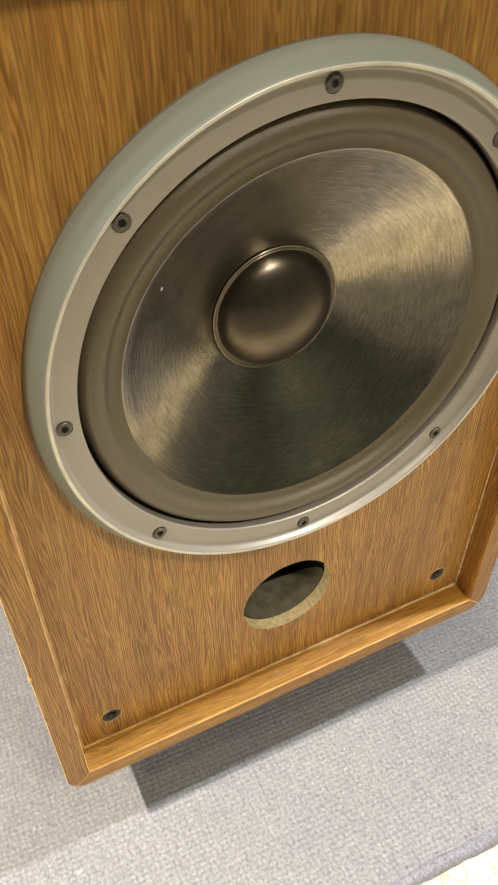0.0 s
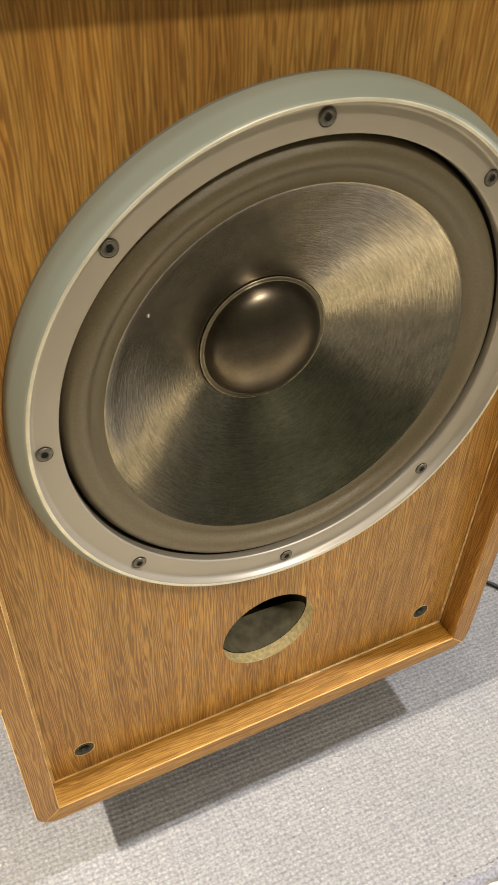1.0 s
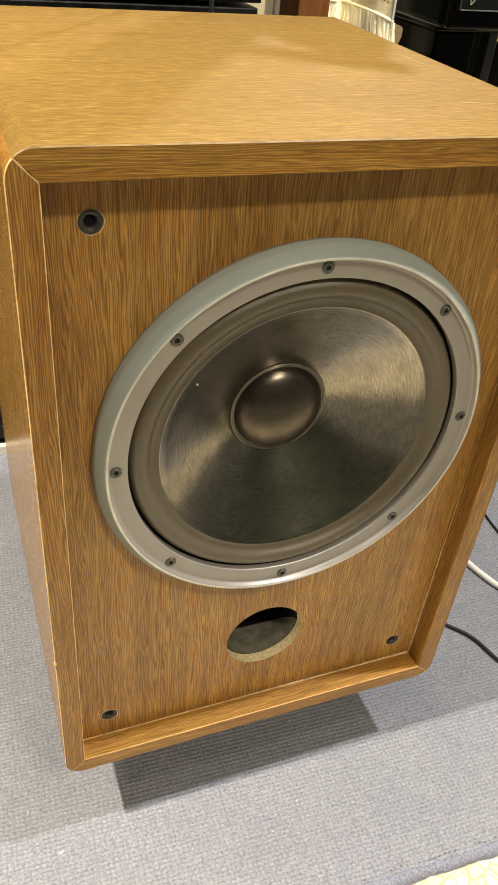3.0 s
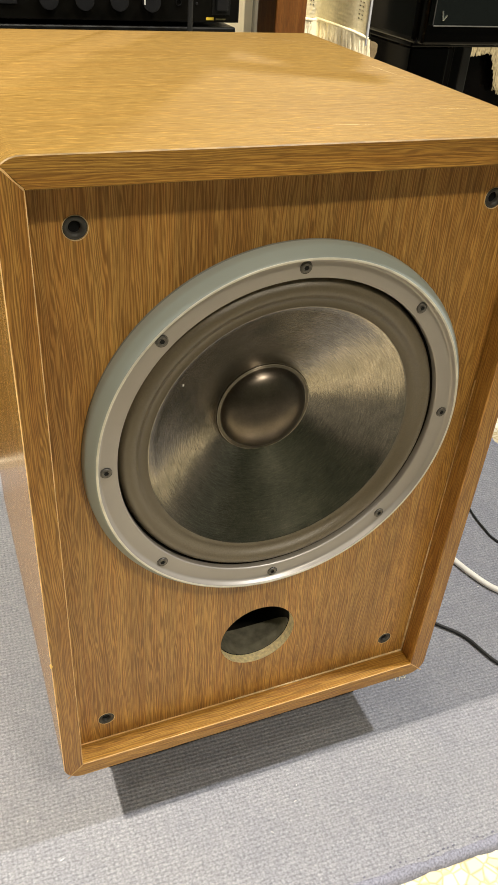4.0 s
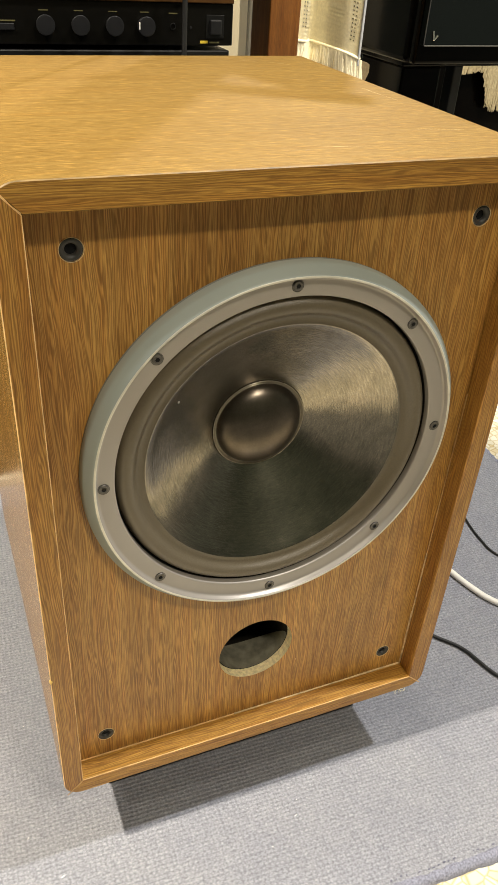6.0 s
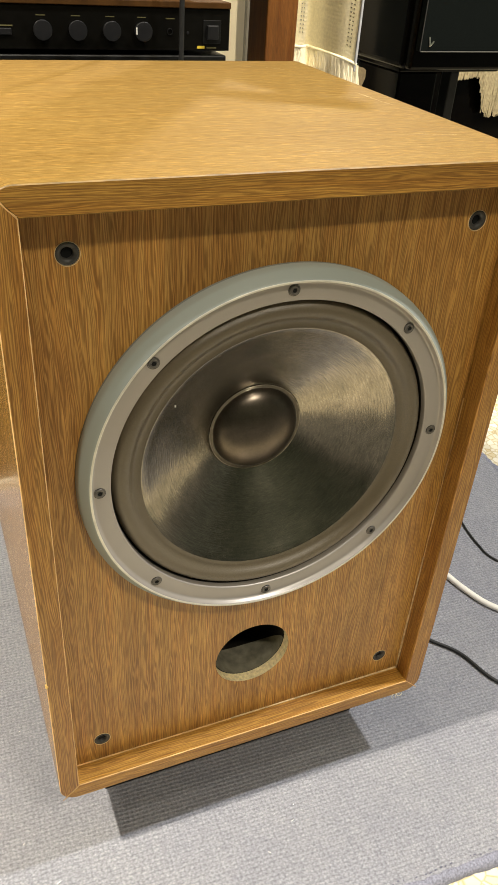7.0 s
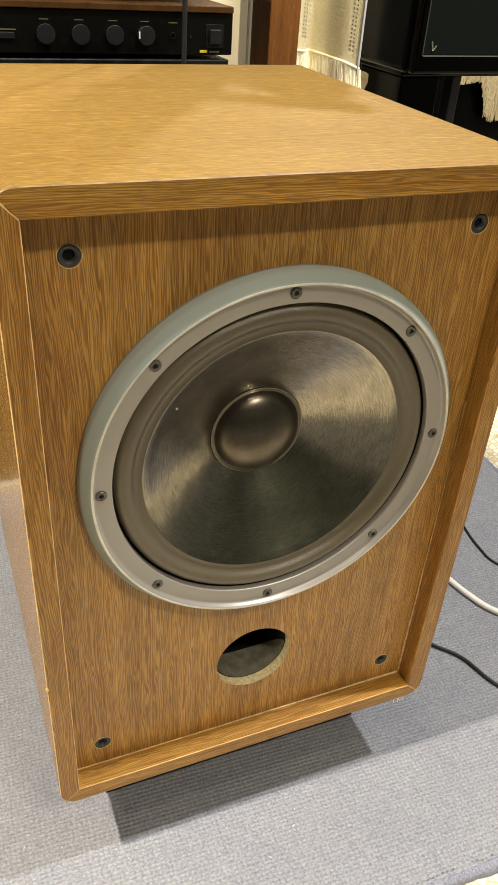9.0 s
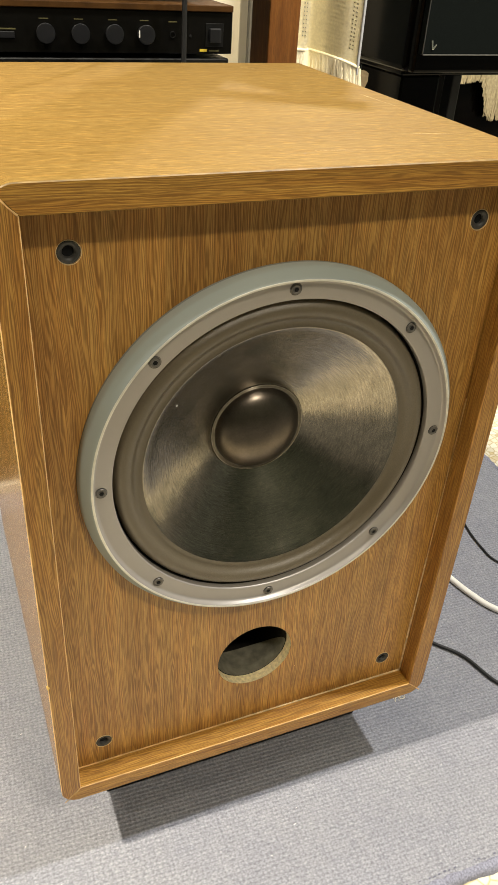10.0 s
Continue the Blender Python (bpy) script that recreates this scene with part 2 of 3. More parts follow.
def cone_material(name, aniso, rough, base, metal, lay, grit):
    """Dark woven cone whose lay runs round the axis of the mesh, so that its gloss fans out."""
    m, nt, bs = mat(name)
    tc = nt.nodes.new("ShaderNodeTexCoord")
    sep = nt.nodes.new("ShaderNodeSeparateXYZ")
    nt.links.new(tc.outputs["Object"], sep.inputs[0])

    def calc(op, a, b):
        n = nt.nodes.new("ShaderNodeMath")
        n.operation = op
        for sock, val in zip(n.inputs, (a, b)):
            if isinstance(val, (int, float)):
                sock.default_value = val
            else:
                nt.links.new(val, sock)
        return n.outputs[0]

    angle = calc("ARCTAN2", sep.outputs[2], sep.outputs[0])
    radius = calc("SQRT", calc("ADD", calc("MULTIPLY", sep.outputs[0], sep.outputs[0]), calc("MULTIPLY", sep.outputs[2], sep.outputs[2])), 0)
    polar = nt.nodes.new("ShaderNodeCombineXYZ")
    nt.links.new(calc("MULTIPLY", angle, 9.0), polar.inputs[0])
    nt.links.new(calc("MULTIPLY", radius, 900.0), polar.inputs[1])
    rings = noise_tex(nt, polar.outputs[0], 1.0, 3, 0.6, 0.3)
    dust = noise_tex(nt, tc.outputs["Object"], 42, 6, 0.65)
    c = ramp(nt, rings, [(0.3, tuple(k * (1 - lay) for k in base)), (0.7, tuple(k * (1 + lay) for k in base))])
    c = mixed(nt, 1.0, c, ramp(nt, dust, [(0.35, (0.78, 0.80, 0.78)), (0.65, (1.14, 1.13, 1.10))]), "MULTIPLY")
    grain = noise_tex(nt, tc.outputs["Object"], 900, 2, 0.7)
    c = mixed(nt, 1.0, c, ramp(nt, grain, [(0.3, (1 - grit,) * 3), (0.7, (1 + grit,) * 3)]), "MULTIPLY")
    nt.links.new(c, bs.inputs["Base Color"])
    bs.inputs["Metallic"].default_value = metal
    r = ramp(nt, rings, [(0.3, (rough * 1.12,) * 3), (0.7, (rough * 0.9,) * 3)])
    nt.links.new(r, bs.inputs["Roughness"])
    bs.inputs["Anisotropic"].default_value = aniso
    bs.inputs["Anisotropic Rotation"].default_value = 0.25
    tg = nt.nodes.new("ShaderNodeTangent")
    tg.direction_type, tg.axis = "RADIAL", "Y"
    nt.links.new(tg.outputs[0], bs.inputs["Tangent"])
    bump(nt, bs, rings, lay * 1.6, 0.0003)
    return m


CARPET, TERRAZZO = carpet_material(), terrazzo_material()
CONE = cone_material("woven_cone", 0.46, 0.205, (0.268, 0.242, 0.204), 0.96, 0.24, 0.16)
DOME = cone_material("smooth_dust_cap", 0.0, 0.31, (0.132, 0.109, 0.088), 0.9, 0.012, 0.10)


# ---- mesh helpers ----
def link(name, bm, material, parent=None, label="", smooth=False):
    me = bpy.data.meshes.new(name)
    bmesh.ops.recalc_face_normals(bm, faces=bm.faces)
    bm.to_mesh(me)
    bm.free()
    for m in (material if isinstance(material, (list, tuple)) else [material]):
        me.materials.append(m)
    if smooth:
        for p in me.polygons:
            p.use_smooth = True
    ob = new(name, me)
    if parent:
        ob.parent = parent
    if label:
        ob["label"] = label
    return ob


part = link


def thing(name, at, label, category, group="", kind="", turn=0):
    ob = new(name)
    ob.matrix_world = pose(*at, 0, 0, turn)
    return tagged(ob, label, category, group, kind)


def box(bm, x0, x1, y0, y1, z0, z1, bevel=0.0, segs=2):
    made = bmesh.ops.create_cube(bm, size=1.0)["verts"]
    for v in made:
        v.co = Vector(((x0 + x1) / 2 + v.co.x * (x1 - x0), (y0 + y1) / 2 + v.co.y * (y1 - y0), (z0 + z1) / 2 + v.co.z * (z1 - z0)))
    if bevel:
        edges = list({e for v in made for e in v.link_edges})
        bmesh.ops.bevel(bm, geom=edges, offset=bevel, segments=segs, profile=0.5, affect="EDGES")
    return bm


def boxed(x0, x1, y0, y1, z0, z1, bevel=0.002, segs=2):
    return box(bmesh.new(), x0, x1, y0, y1, z0, z1, bevel, segs)


def lathe(profile, steps=128, centre=(0, 0, 0)):
    """Turn (radius, y) round the y axis."""
    bm = bmesh.new()
    rings = []
    for r, y in profile:
        if r < 1e-6:
            rings.append([bm.verts.new((centre[0], centre[1] + y, centre[2]))])
        else:
            rings.append([bm.verts.new((centre[0] + r * math.cos(2 * math.pi * k / steps), centre[1] + y, centre[2] + r * math.sin(2 * math.pi * k / steps))) for k in range(steps)])
    for a, b in zip(rings, rings[1:]):
        for k in range(steps):
            j = (k + 1) % steps
            if len(b) == 1:
                bm.faces.new((a[k], a[j], b[0]))
            elif len(a) == 1:
                bm.faces.new((a[0], b[j], b[k]))
            else:
                bm.faces.new((a[k], a[j], b[j], b[k]))
    return bm


def tube(points, radius, steps=10):
    """A round cable through the points, smoothed."""
    pts = [Vector(p) for p in points]
    fine = []
    for i in range(len(pts) - 1):
        p0, p1, p2, p3 = pts[max(i - 1, 0)], pts[i], pts[i + 1], pts[min(i + 2, len(pts) - 1)]
        for k in range(10):
            t = k / 10
            fine.append(0.5 * (2 * p1 + (p2 - p0) * t + (2 * p0 - 5 * p1 + 4 * p2 - p3) * t * t + (3 * p1 - p0 - 3 * p2 + p3) * t ** 3))
    fine.append(pts[-1])
    bm = bmesh.new()
    rings = []
    for i, p in enumerate(fine):
        d = (fine[min(i + 1, len(fine) - 1)] - fine[max(i - 1, 0)]).normalized()
        a = d.orthogonal().normalized() if not rings else (last - last.dot(d) * d).normalized()
        last = a
        b = d.cross(a)
        rings.append([bm.verts.new(p + radius * (math.cos(2 * math.pi * k / steps) * a + math.sin(2 * math.pi * k / steps) * b)) for k in range(steps)])
    for r, q in zip(rings, rings[1:]):
        for k in range(steps):
            bm.faces.new((r[k], r[(k + 1) % steps], q[(k + 1) % steps], q[k]))
    bm.faces.new(rings[0]), bm.faces.new(rings[-1])
    return bm


def extruded(profile, y0, y1, chamfer=0.0007):
    """A prism of the (x, z) profile along y, with worn (second slot) chamfers round its front."""
    bm = bmesh.new()
    n = len(profile)
    cx = [Vector(p) for p in profile]
    inset = []
    for i in range(n):
        e0, e1 = (cx[i] - cx[i - 1]).normalized(), (cx[(i + 1) % n] - cx[i]).normalized()
        n0, n1 = Vector((-e0.y, e0.x)), Vector((-e1.y, e1.x))
        k = (n0 + n1) / max(0.3, 1 + n0.dot(n1))
        inset.append(cx[i] + k * chamfer)
    area = sum(cx[i].x * cx[(i + 1) % n].y - cx[(i + 1) % n].x * cx[i].y for i in range(n))
    if area < 0:
        inset = [2 * a - b for a, b in zip(cx, inset)]
    loops = [[bm.verts.new((p.x, y, p.y)) for p in ring] for ring, y in ((inset, y0), (cx, y0 + chamfer), (cx, y1))]
    bm.faces.new(loops[0])
    bm.faces.new(loops[2])
    for li, (a, b) in enumerate(zip(loops, loops[1:])):
        for i in range(n):
            f = bm.faces.new((a[i], a[(i + 1) % n], b[(i + 1) % n], b[i]))
            f.material_index = 1 if li == 0 else 0
    return bm


# ---- the room ----
def slab(name, x0, x1, y0, y1, z0, z1, material, label, category):
    return tagged(link(name, boxed(x0, x1, y0, y1, z0, z1, 0), material), label, category, "", "structure")


slab("floor", -3.0, 2.8, -2.8, 2.6, -0.12, -0.008, TERRAZZO, "cream and ochre terrazzo floor", "floor")
# Added dark floor out of view, to darken what cone and flange reflect.
slab("unseen_dark_floor", -2.99, 2.79, -2.79, -0.45, -0.0078, -0.004, DARK_FLOOR, "added dark floor out of view that darkens reflections", "floor")
slab("wall_north", -3.0, 2.8, 2.6, 2.75, -0.12, CEIL, SAGE_WALL, "plain sage-grey painted wall", "wall")
# Unseen south and west walls, dark to cut fill and cone reflections.
slab("wall_south", -3.0, 2.8, -2.95, -2.8, -0.12, CEIL, DARK_WALL, "unseen wall made dark olive to cut fill and reflections", "wall")
slab("wall_west", -3.15, -3.0, -2.95, 2.75, -0.12, CEIL, DARK_WALL, "unseen wall made dark olive to cut fill and reflections", "wall")
slab("wall_east", 2.8, 2.95, -2.95, 2.75, -0.12, CEIL, SAGE_WALL, "plain sage-grey painted wall", "wall")
# Unseen ceiling, greyed to weaken the light it bounces.
slab("ceiling", -3.15, 2.95, -2.95, 2.75, CEIL, CEIL + 0.1, CEILING_GREY, "unseen ceiling greyed to cut bounced light", "ceiling")

# ---- the rug ----
RUG_X0, RUG_X1, RUG_Y0, RUG_Y1 = -2.2, 0.662, 0.0, 1.10
rug = thing("rug", (0, -0.170, -0.008), "blue-grey ribbed woven rug with stitched binding on terrazzo", "rug", turn=-2.5)
part("woven_field", boxed(RUG_X0, RUG_X1, RUG_Y0, RUG_Y1, 0.0, 0.008, 0.002), CARPET, rug)


def binding(x0, x1, y0, y1):
    """A padded, slightly lumpy edge strip."""
    rng = random.Random(5)
    bm = bmesh.new()
    alongx = (x1 - x0) > (y1 - y0)
    n = 220
    rows = []
    for i in range(n + 1):
        t = i / n
        row = []
        lump = 0.14 * math.sin(41 * t) * math.sin(97 * t + 1)
        for k in range(7):
            a = math.pi * k / 6
            wdt = ((y1 - y0) if alongx else (x1 - x0)) / 2
            off = -math.cos(a) * wdt * (1 + rng.uniform(-0.08, 0.08) + lump)
            h = 0.0005 + math.sin(a) * 0.0098 * (1 + rng.uniform(-0.16, 0.16) + lump)
            row.append(bm.verts.new((x0 + t * (x1 - x0), (y0 + y1) / 2 + off, h) if alongx else ((x0 + x1) / 2 + off, y0 + t * (y1 - y0), h)))
        rows.append(row)
    for a, b in zip(rows, rows[1:]):
        for k in range(6):
            bm.faces.new((a[k], a[k + 1], b[k + 1], b[k]))
    return bm


part("binding", binding(-0.6, RUG_X1, RUG_Y0 - 0.005, RUG_Y0 + 0.009), BINDING, rug, "blue-grey stitched edge binding", True)
part("binding", binding(RUG_X1 - 0.008, RUG_X1 + 0.006, RUG_Y0, RUG_Y1), BINDING, rug, "blue-grey stitched edge binding", True)


def stitches():
    rng = random.Random(8)
    bm = bmesh.new()
    for k in range(190):
        x = -0.55 + k * 0.0063 + rng.uniform(-0.0012, 0.0012)
        if rng.random() < 0.62 + 0.3 * math.sin(k * 0.21):
            continue
        made = bmesh.ops.create_icosphere(bm, subdivisions=1, radius=1.0)["verts"]
        sx, sy, y = rng.uniform(0.0008, 0.0026), rng.uniform(0.0005, 0.0012), 0.0100 + rng.uniform(-0.0016, 0.0016)
        for v in made:
            v.co = Vector((x + v.co.x * sx, y + v.co.y * sy, 0.0085 + v.co.z * 0.0012))
    return bm


tagged(part("stitching", stitches(), plain("dark_thread", (0.15, 0.15, 0.20), 0.9), rug, "dark broken stitching"), kind="stuff")

# ---- the loudspeaker in the middle ----
HW, Z0, Z1 = 0.2030, 0.1050, 0.6951
WALL, RND = 0.0183, 0.018
FRONT, BACK = -0.0212, 0.402
CZ, BOLT_R = 0.4640, 0.1460

speaker = thing("loudspeaker", (0, 0, 0), "oak-veneered floor loudspeaker with one large woofer on a black plinth", "loudspeaker")


def arc(cx, cz, a0, a1, n=6):
    return [(cx + RND * math.cos(radians(a0 + (a1 - a0) * k / n)), cz + RND * math.sin(radians(a0 + (a1 - a0) * k / n))) for k in range(n + 1)]


ix, iz0, iz1 = HW - WALL, Z0 + WALL, Z1 - WALL - 0.0010
top_profile = arc(HW - RND, Z1 - RND, 45, 90) + arc(-HW + RND, Z1 - RND, 90, 135) + [(-ix, iz1), (ix, iz1)]
bottom_profile = arc(-HW + RND, Z0 + RND, 225, 270) + arc(HW - RND, Z0 + RND, 270, 315) + [(ix, iz0), (-ix, iz0)]
left_profile = arc(-HW + RND, Z1 - RND, 135, 180) + arc(-HW + RND, Z0 + RND, 180, 225) + [(-ix, iz0), (-ix, iz1)]
right_profile = arc(HW - RND, Z0 + RND, 315, 360) + arc(HW - RND, Z1 - RND, 0, 45) + [(ix, iz1), (ix, iz0)]
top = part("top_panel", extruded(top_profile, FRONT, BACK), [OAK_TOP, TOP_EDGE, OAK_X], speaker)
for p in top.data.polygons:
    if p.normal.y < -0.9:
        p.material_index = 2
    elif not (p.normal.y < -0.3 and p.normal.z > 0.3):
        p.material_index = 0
part("bottom_panel", extruded(bottom_profile, FRONT, BACK), [OAK_X, PALE_EDGE], speaker)
for profile in (left_profile, right_profile):
    worn = PALE_EDGE if profile is left_profile else OAK_BOARD
    side = part("side_panel", extruded(profile, FRONT, BACK), [OAK_BOARD, worn, OAK_SIDE], speaker)
    for p in side.data.polygons:
        if abs(p.normal.x) > 0.95 and abs(p.center.x) > HW - 0.004:
            p.material_index = 2
part("back_panel", boxed(-ix, ix, BACK - 0.024, BACK - 0.006, iz0, iz1, 0.0005), BLACK, speaker)

SOCKETS = [(-0.1551, CZ + 0.1813), (0.1551, CZ + 0.1813), (-0.1561, CZ - 0.3099), (0.1561, CZ - 0.3099)]
PORT_X, PORT_Z, PORT_R = -0.0010, CZ - 0.2465, 0.0392


def baffle_mesh():
    bm = bmesh.new()
    edges, circles = [], []

    def loop(pts):
        vs = [bm.verts.new((x, 0, z)) for x, z in pts]
        edges.extend(bm.edges.new((vs[i], vs[(i + 1) % len(vs)])) for i in range(len(vs)))
        return vs

    loop([(-ix, iz0), (ix, iz0), (ix, iz1), (-ix, iz1)])
    for x, z, r, n in [(0, CZ, 0.140, 96), (PORT_X, PORT_Z, PORT_R, 64)] + [(x, z, 0.0079, 32) for x, z in SOCKETS]:
        circles.append(loop([(x + r * math.cos(2 * math.pi * k / n), z + r * math.sin(2 * math.pi * k / n)) for k in range(n)]))
    bmesh.ops.triangle_fill(bm, edges=edges, use_beauty=True)
    for vs in circles:
        deep = [bm.verts.new((v.co.x, 0.018, v.co.z)) for v in vs]
        for i in range(len(vs)):
            j = (i + 1) % len(vs)
            bm.faces.new((vs[i], vs[j], deep[j], deep[i])).material_index = 1
    return bm


part("baffle", baffle_mesh(), [OAK_Z, CHIPBOARD], speaker, "oak-veneered front board with a round port hole")
part("port_tube", lathe([(PORT_R - 0.0002, 0.0100), (PORT_R - 0.0008, 0.011), (PORT_R - 0.001, 0.090), (PORT_R + 0.03, 0.0905)], 64, (PORT_X, 0, PORT_Z)), TUBE, speaker, "black port tube", True)


def dust_layer():
    """Dust on the lower half of the tube, thinning out up the walls."""
    bm = bmesh.new()
    rows = []
    n = 96
    for k in range(n + 1):
        a = math.pi + math.pi * (0.01 + 0.98 * k / n)
        deep = 0.0098 + 0.034 * abs(math.sin(a)) ** 0.77
        r = PORT_R - 0.0012
        rows.append([bm.verts.new((PORT_X + r * math.cos(a), 0.0098 + (deep - 0.0098) * j / 6, PORT_Z + r * math.sin(a))) for j in range(7)])
    for a, b in zip(rows, rows[1:]):
        for j in range(6):
            bm.faces.new((a[j], b[j], b[j + 1], a[j + 1]))
    return bm


part("dust_layer", dust_layer(), DUST, speaker, "grey dust settled in the port tube", True)
part("port_cavity", lathe([(PORT_R + 0.03, 0.092), (PORT_R + 0.03, 0.20), (0, 0.20)], 48, (PORT_X, 0, PORT_Z)), PITCH, speaker, "inside of the box, its shade painted black", True)
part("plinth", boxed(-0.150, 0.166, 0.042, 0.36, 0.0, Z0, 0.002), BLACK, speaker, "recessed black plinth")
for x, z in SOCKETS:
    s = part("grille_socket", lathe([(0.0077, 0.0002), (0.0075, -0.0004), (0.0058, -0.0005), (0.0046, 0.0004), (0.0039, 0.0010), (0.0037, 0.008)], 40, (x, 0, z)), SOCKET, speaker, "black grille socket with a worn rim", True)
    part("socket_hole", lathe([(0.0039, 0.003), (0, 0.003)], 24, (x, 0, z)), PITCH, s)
for x, z in SOCKETS:
    part("socket_rim", lathe([(0.0083, 0.0004), (0.0082, -0.0003), (0.0078, -0.0003), (0.0077, 0.0004)], 40, (x + 0.0003, 0, z - 0.0003)), FILLER, speaker, "pale worn rim of the socket hole", True)
# light seam of filler where the baffle meets the box
for x0, x1, z0, z1 in [(-ix, -ix + 0.0021, iz0, iz1), (ix - 0.0010, ix, iz0, iz0 + 0.17), (ix - 0.0006, ix, iz0 + 0.17, iz0 + 0.29), (ix - 0.0003, ix, iz0 + 0.29, iz0 + 0.36), (-ix, -0.02, iz0, iz0 + 0.0009), (-0.02, ix, iz0, iz0 + 0.0013)]:
    part("seam", boxed(x0, x1, -0.0012, 0.001, z0, z1, 0.0003, 1), FILLER if x1 > 0 and z0 < 0.2 else PALE_EDGE, speaker, "pale worn seam")


def mitre_line(cx, cz, sx, sz):
    bm = bmesh.new()
    n = 8
    a, b = [], []
    for k in range(n + 1):
        t = WALL * (0.04 + 0.86 * k / n)
        w = 0.00028 + 0.00022 * math.sin(5.0 * k + cz * 30)
        for row, q in ((a, w), (b, -w)):
            row.append(bm.verts.new((cx + sx * (t + q), FRONT - 0.0003, cz + sz * (t * (1.077 if sz > 0 else 1.0) - q))))
    for k in range(n):
        bm.faces.new((a[k], b[k], b[k + 1], a[k + 1]))
    return bm


for cx, cz, sx, sz in [(-ix, iz0, -1, -1), (ix, iz0, 1, -1), (-ix, iz1, -1, 1), (ix, iz1, 1, 1)]:
    part("mitre_line", mitre_line(cx, cz, sx, sz), PALE_EDGE, speaker, "pale worn mitre joint")


# wider wear where the lower right corner is chafed
for x0, x1, z0, z1 in [(ix - 0.0016, ix - 0.0010, iz0 + 0.001, iz0 + 0.085), (ix - 0.060, ix - 0.0012, iz0 + 0.0013, iz0 + 0.0018)]:
    part("seam", boxed(x0, x1, -0.0010, 0.001, z0, z1, 0.0005, 1), FILLER, speaker, "pale worn seam")


def chip_mesh(x, y, z, s):
    rng = random.Random(2)
    bm = bmesh.new()
    bmesh.ops.create_icosphere(bm, subdivisions=2, radius=s)
    for v in bm.verts:
        v.co = Vector((x + v.co.x * 0.5 * rng.uniform(0.7, 1.3), y + v.co.y * 0.5, z + v.co.z * rng.uniform(0.7, 1.3)))
    return bm


part("chipped_spot", chip_mesh(-HW + 0.0006, FRONT + 0.001, 0.276, 0.0030), plain("bare_yellow_wood", (0.72, 0.48, 0.14), 0.7), speaker, "bare yellow chip in the edge")

part("speck", chip_mesh(-0.0830, 0.0030, 0.520, 0.0012), plain("white_speck", (0.8, 0.8, 0.76), 0.7), speaker, "tiny white speck on the cone")
part("dent", chip_mesh(0.046, 0.0002, 0.184, 0.0009), PALE_EDGE, speaker, "tiny pale nick")


def scratch(x0, y0, x1, y1, w):
    rng = random.Random(int(1000 * x0))
    bm = bmesh.new()
    n = 14
    d = Vector((x1 - x0, y1 - y0))
    side = Vector((-d.y, d.x)).normalized()
    left, right = [], []
    for k in range(n + 1):
        t = k / n
        wob = 0.0006 * math.sin(4 * t + x0 * 50)
        hw = w * (0.25 + rng.random()) * math.sin(math.pi * min(0.97, max(0.03, t)))
        p = Vector((x0, y0)) + d * t + side * wob
        left.append(bm.verts.new((*(p + side * hw), Z1 + 0.0002)))
        right.append(bm.verts.new((*(p - side * hw), Z1 + 0.0002)))
    for k in range(n):
        bm.faces.new((left[k], right[k], right[k + 1], left[k + 1]))
    return bm


PALE_SCRATCH = plain("pale_scratch", (0.72, 0.56, 0.30), 0.4)
for q in [(0.163, 0.222, 0.170, 0.162, 0.0004), (0.128, 0.362, 0.152, 0.340, 0.0004), (0.100, 0.372, 0.118, 0.362, 0.0003), (0.120, 0.060, 0.165, 0.052, 0.0003), (0.02, 0.02, 0.06, 0.018, 0.0002)]:
    part("scratch", scratch(*q), PALE_SCRATCH, speaker, "pale scratch in the veneer")
part("scratch", scratch(0.0085, 0.0125, 0.0125, 0.0160, 0.0006), POST_WOOD, speaker, "short dark nick in the veneer")

# woofer
U = BOLT_R
woofer_centre = (0, 0, CZ)
wall_of_ring = [(1.109, 0.0), (1.109, -0.010), (1.1085, -0.014)]
bevel = [(1.1085, -0.014), (1.108, -0.030), (1.107, -0.044), (1.104, -0.058), (1.100, -0.066), (1.098, -0.069), (1.082, -0.090), (1.069, -0.107), (1.066, -0.1105), (1.060, -0.1165), (1.054, -0.118)]
flange = [(1.054, -0.118), (1.048, -0.1165), (1.044, -0.110), (1.039, -0.094), (1.034, -0.085), (1.026, -0.083), (0.948, -0.0825), (0.943, -0.0805), (0.941, -0.075)]
# Side wall darker than the bevel: shade put into its paint.
part("ring_wall", lathe([(r * U, y * U) for r, y in wall_of_ring], 192, woofer_centre), plain("shaded_grey_paint", (0.20, 0.205, 0.18), 0.6), speaker, "side wall of the ring, darkened for shade", True)
part("ring_bevel", lathe([(r * U, y * U) for r, y in bevel], 192, woofer_centre), RING_BEVEL, speaker, "grey-green satin outer bevel", True)
part("ring_flange", lathe([(r * U, y * U) for r, y in flange], 192, woofer_centre), SILVER, speaker, "warm silver flange with the bolts", True)
part("ring_inner_wall", lathe([(0.941 * U, -0.075 * U), (0.9405 * U, -0.040 * U)], 160, woofer_centre), SILVER, speaker, "silver inner wall of the flange", True)
# Gap shade put into the near-black colour of the recess wall.
part("ring_gap", lathe([(0.9405 * U, -0.040 * U), (0.9405 * U, 0.045 * U), (0.90 * U, 0.05 * U)], 128, woofer_centre), plain("painted_gap_shade", (0.014, 0.013, 0.011), 0.6), speaker, "recess round the surround, shade painted dark", True)
